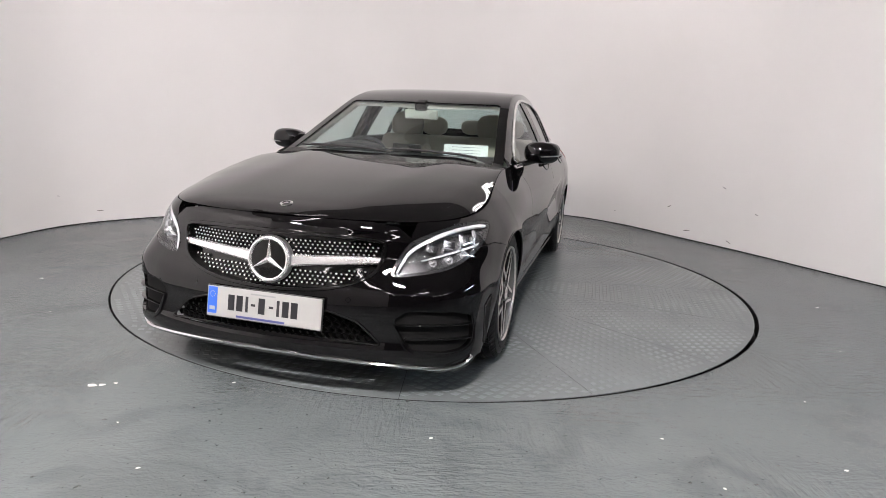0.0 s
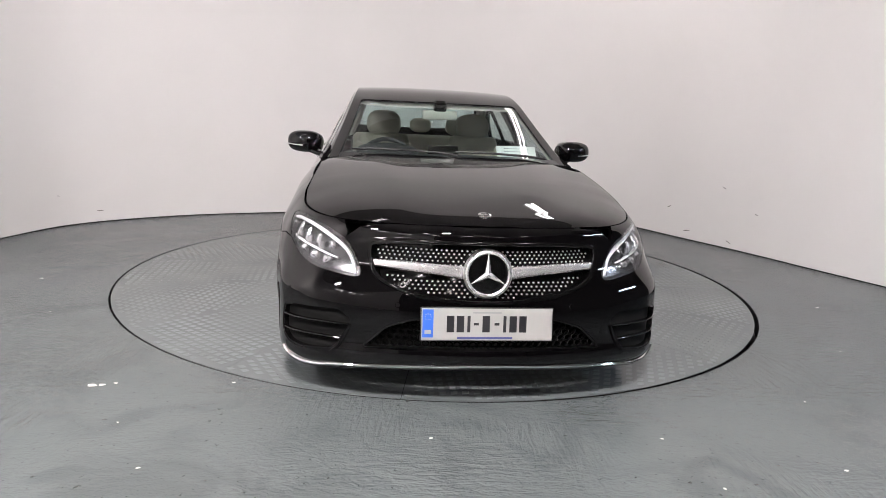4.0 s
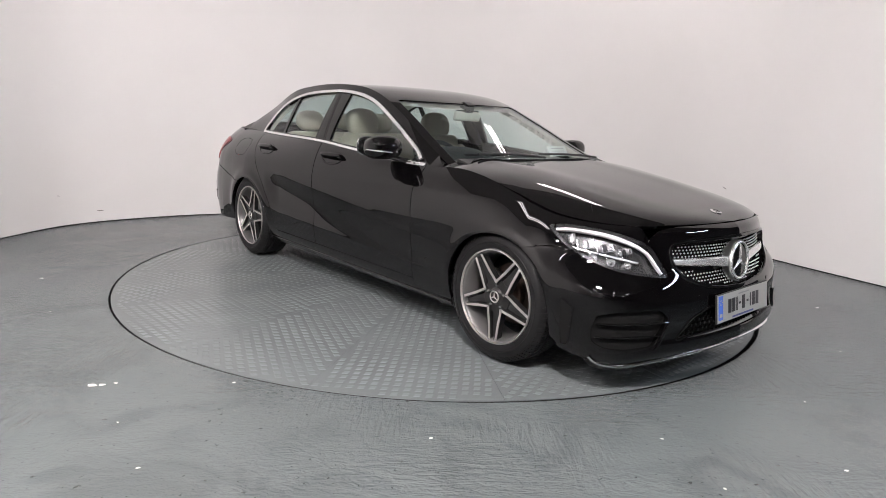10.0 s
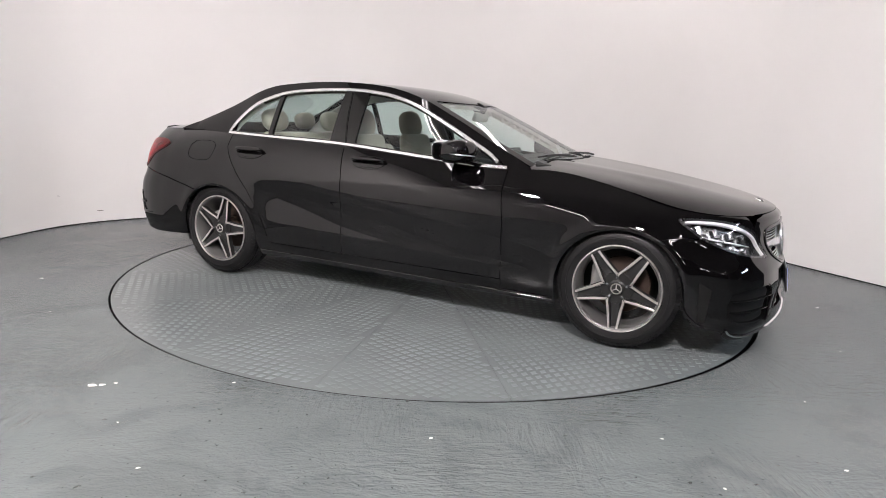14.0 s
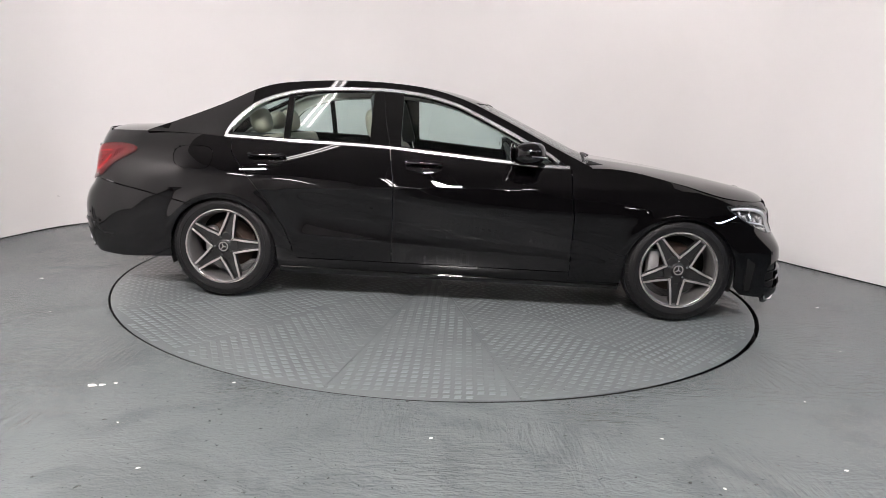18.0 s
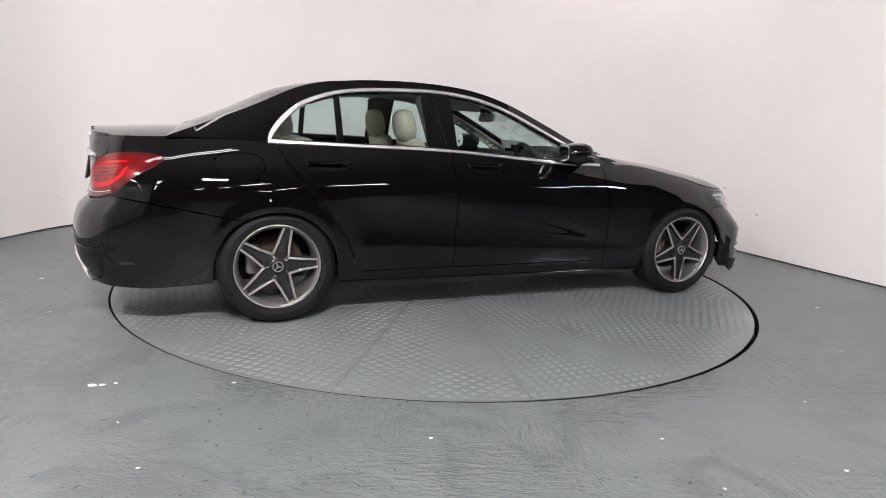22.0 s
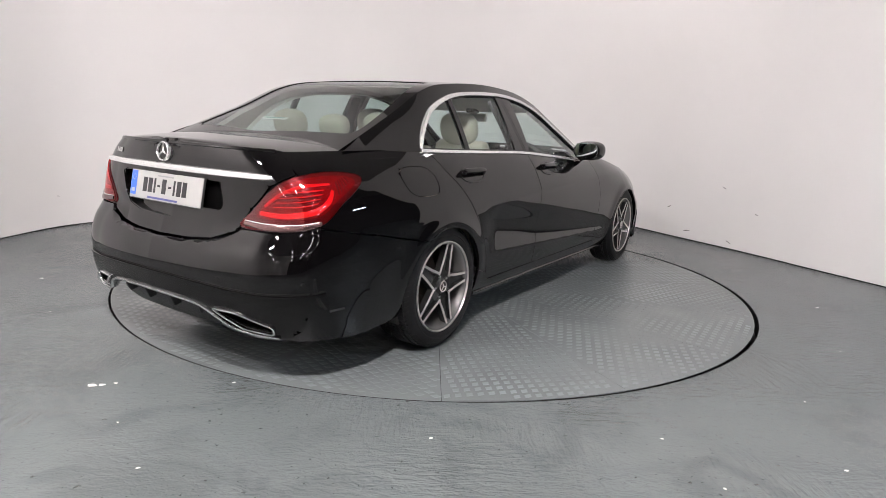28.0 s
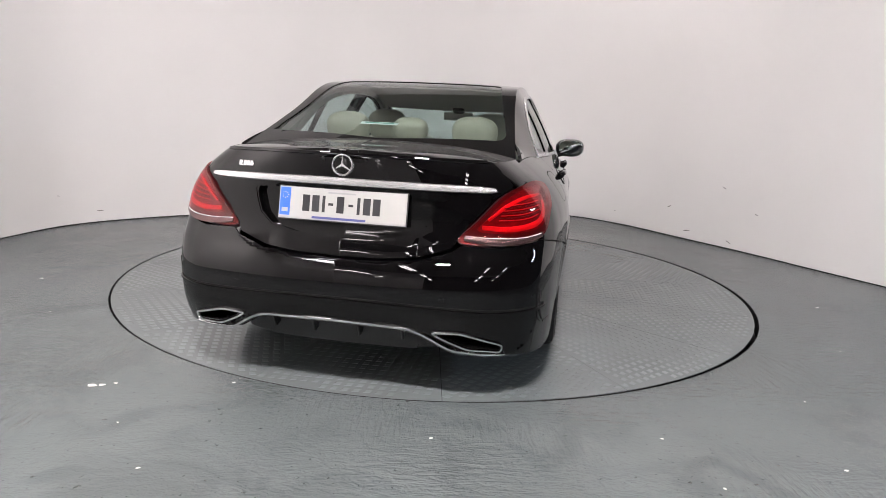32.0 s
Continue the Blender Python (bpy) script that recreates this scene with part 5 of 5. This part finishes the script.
seat(-.44, -.36, .50)
seat(-.44, .36, .50)
bench = new("rear_bench")
bench.parent = car
tagged(bench, "beige leather rear bench with headrests")
part("bench_back", box_bm(.14, 1.24, .52, pose(-1.16, 0, .78, 0, -20, 0), .05, 3), BEIGE, bench, smooth=True)
part("bench_cushion", box_bm(.50, 1.24, .16, pose(-.86, 0, .48), .05, 3), BEIGE, bench, smooth=True)
for y, h in ((-.36, .085), (0, .065), (.36, .085)):
    part("headrest", blob_bm(.060, .125 if y else .10, h, pose(-1.33, y, 1.115, 0, -14, 0), 2.6), BEIGE, bench, "beige rear headrest", True)
part("parcel_shelf", box_bm(.55, 1.20, .03, pose(-1.52, 0, .985), .01), DASH, car, "dark parcel shelf")
# dashboard and wheel
part("dashboard", join_bm([box_bm(.42, 1.34, .22, pose(.62, 0, .83, 0, 6, 0), .06, 3), blob_bm(.14, .20, .06, pose(.52, -.36, .955), 2.4)]), DASH, car, "dark dashboard", True)
part("centre_console", box_bm(.85, .22, .22, pose(.12, 0, .52, 0, -12, 0), .03), DASH, car, smooth=True)
part("screen", box_bm(.012, .20, .11, pose(.50, 0, .955, 0, -8, 0), .004), PIANO, car, "dark centre screen")
ring = [(.42 + .19 * math.sin(a) * -.42, -.36 + .185 * math.cos(a), .865 + .185 * math.sin(a) * .9) for a in np.linspace(0, 2 * math.pi, 36, endpoint=False)]
sw = part("steering_wheel", tube_bm(ring, .014, 8, True), DASH, car, "dark leather steering wheel", True)
part("wheel_boss", blob_bm(.03, .075, .06, pose(.435, -.36, .855, 0, 25, 0), 2.6), DASH, sw, smooth=True)
for a in (0, 180, 270):
    part("wheel_spoke", tube_bm([(.435, -.36, .855), (.42 - .08 * math.sin(radians(a)), -.36 + .18 * math.cos(radians(a)), .865 + .165 * math.sin(radians(a)))], .012, 8), DASH, sw)
# linings
panel("headlining", roof_m, round_poly([(1.12, -.575), (2.37, -.575), (2.37, .575), (1.12, .575)], .05), LINING, car, "pale headlining", off=-.035, flange=0, cell=.04)
for side in (1, -1):
    o = rail_line[4:70] + belt(-1.80, -1.47, 8) + [tuple(p) for p in dlo[::-1]]
    panel("pillar_trim", house, [(x, z) for x, z in o], LINING, car, side=side, off=-.030, flange=.03, cell=.025)
    panel("pillar_trim", house, round_poly([(-.36, 1.0), (-.44, 1.33), (-.55, 1.33), (-.50, 1.0)], .02), DASH, car, side=side, off=-.035, flange=.02, cell=.02)
    o = xz([(.70, .32), (.70, .88), (0, .93), (-.4, .955), (-1.3, .97), (-1.0, .45), (-.95, .32)])
    panel("door_card", skin, o, DASH, car, side=side, off=-.075, flange=.02, cell=.03)
    panel("door_card_inlay", skin, round_poly(xz([(.55, .62), (.55, .84), (-.30, .88), (-.30, .66)]), .04), BEIGE, car, side=side, off=-.090, flange=.01, cell=.03)
part("cabin_floor", box_bm(2.6, 1.40, .04, pose(-.25, 0, .33), .01), CARPET, car, "dark carpet")
part("bulkhead", box_bm(.04, 1.40, .55, pose(.90, 0, .62), .01), DASH, car)
part("boot_wall", box_bm(.04, 1.30, .55, pose(-1.72, 0, .70), .01), DASH, car)
part("room_mirror", box_bm(.03, .24, .065, pose(.22, 0, 1.205, 0, 12, 0), .014, 3), LINING, car, "pale rear-view mirror back", True)
part("mirror_mount", box_bm(.07, .09, .07, pose(.215, 0, 1.262, 0, 25, 0), .015), PIANO, car)
# notice on the dashboard, sticker on the rear window
notice = part("notice", box_bm(.004, .27, .075, pose(.683, .445, .998, 0, -28, 12), .001), PAPER, car, "white printed notice behind the windscreen")
for k in range(3):
    part("print_bar", box_bm(.001, .17, .003, pose(.6865, .445, .9985, 0, -28, 12) @ pose(0, 0, -.02 + .02 * k)), PAPER_INK, notice)
tab = part("screen_tab", box_bm(.024, .055, .001, place(roof_m, 1.075, -.455, -.009)), PAPER, car, "small white sticker at the top of the windscreen")
# ---- the turntable ----
table = new("turntable")
tagged(table, "round turntable of worn grey-green tread plate set flush in the floor", "turntable")


def table_plates():
    step = radians(22.5)
    first = radians(215)
    for k in range(16):
        a0, a1 = first + k * step, first + (k + 1) * step
        n = 12
        g = .0011
        rim = [(TABLE_R * math.cos(a0 + (a1 - a0) * i / n), TABLE_R * math.sin(a0 + (a1 - a0) * i / n)) for i in range(n + 1)]
        mid = (a0 + a1) / 2
        shift = Vector((math.cos(mid), math.sin(mid))) * g / math.sin(step / 2)
        pts = [(shift.x, shift.y)] + list(rim)
        pts[1] = (rim[0][0] - g * math.sin(a0), rim[0][1] + g * math.cos(a0))
        pts[-1] = (rim[-1][0] + g * math.sin(a1), rim[-1][1] - g * math.cos(a1))
        v = [(x, y, 0.0) for x, y in pts] + [(x, y, -.003) for x, y in pts]
        m = len(pts)
        f = [tuple(range(m))] + [(i, i + m, (i + 1) % m + m, (i + 1) % m) for i in range(m)]
        plate = mesh_object("plate", v, f, TABLE, table)
        # raised lozenges in alternating directions
        turn = mid + math.pi / 2 + (0.0 if k % 2 else math.pi / 4)
        ca, sa = math.cos(turn), math.sin(turn)
        tv, tf = [], []
        R = TABLE_R
        for j in range(-66, 67):
            for i in range(-33, 34):
                u, w = (i + .5 * (j % 2)) * .074, j * .0355
                x, y = u * ca - w * sa, u * sa + w * ca
                r = math.hypot(x, y)
                if not .06 < r < R - .035:
                    continue
                d = (math.atan2(y, x) - a0) % (2 * math.pi)
                if d > step or r * math.sin(min(d, step - d)) < .020:
                    continue
                c, s2 = ca, sa
                la, lb, hz = .0255, .0185, .0015
                b = len(tv)
                for px, py, pz in ((la, 0, 0), (0, lb, 0), (-la, 0, 0), (0, -lb, 0), (la * .86, 0, hz), (0, lb * .82, hz), (-la * .86, 0, hz), (0, -lb * .82, hz)):
                    tv.append((x + px * c - py * s2, y + px * s2 + py * c, pz + .0002))
                tf += [(b + 4, b + 5, b + 6, b + 7)] + [(b + q, b + (q + 1) % 4, b + 4 + (q + 1) % 4, b + 4 + q) for q in range(4)]
        tagged(mesh_object("tread", tv, tf, TREAD, plate), "raised tread lozenges, patchily worn, painted paler for their sheen", kind="stuff")


table_plates()


# ---- what turns ----
def motions():
    TURN = [(0, -105.97), (1, -100.25), (2, -94.55), (4, -83.24), (6, -71.96), (8, -60.60), (10, -49.18), (12, -37.63), (14, -25.95), (16, -14.15), (18, -2.29), (20, 9.60), (22, 21.42), (24, 33.10), (26, 44.75), (28, 56.23), (30, 67.54), (31, 73.17), (32, 78.79)]
    walk(table, [(t, pose(0, 0, 0, 0, 0, a)) for t, a in TURN])
    walk(car, [(t, pose(0, 0, 0, 0, 0, a) @ pose(.109, -.0626, .0024)) for t, a in TURN])


motions()
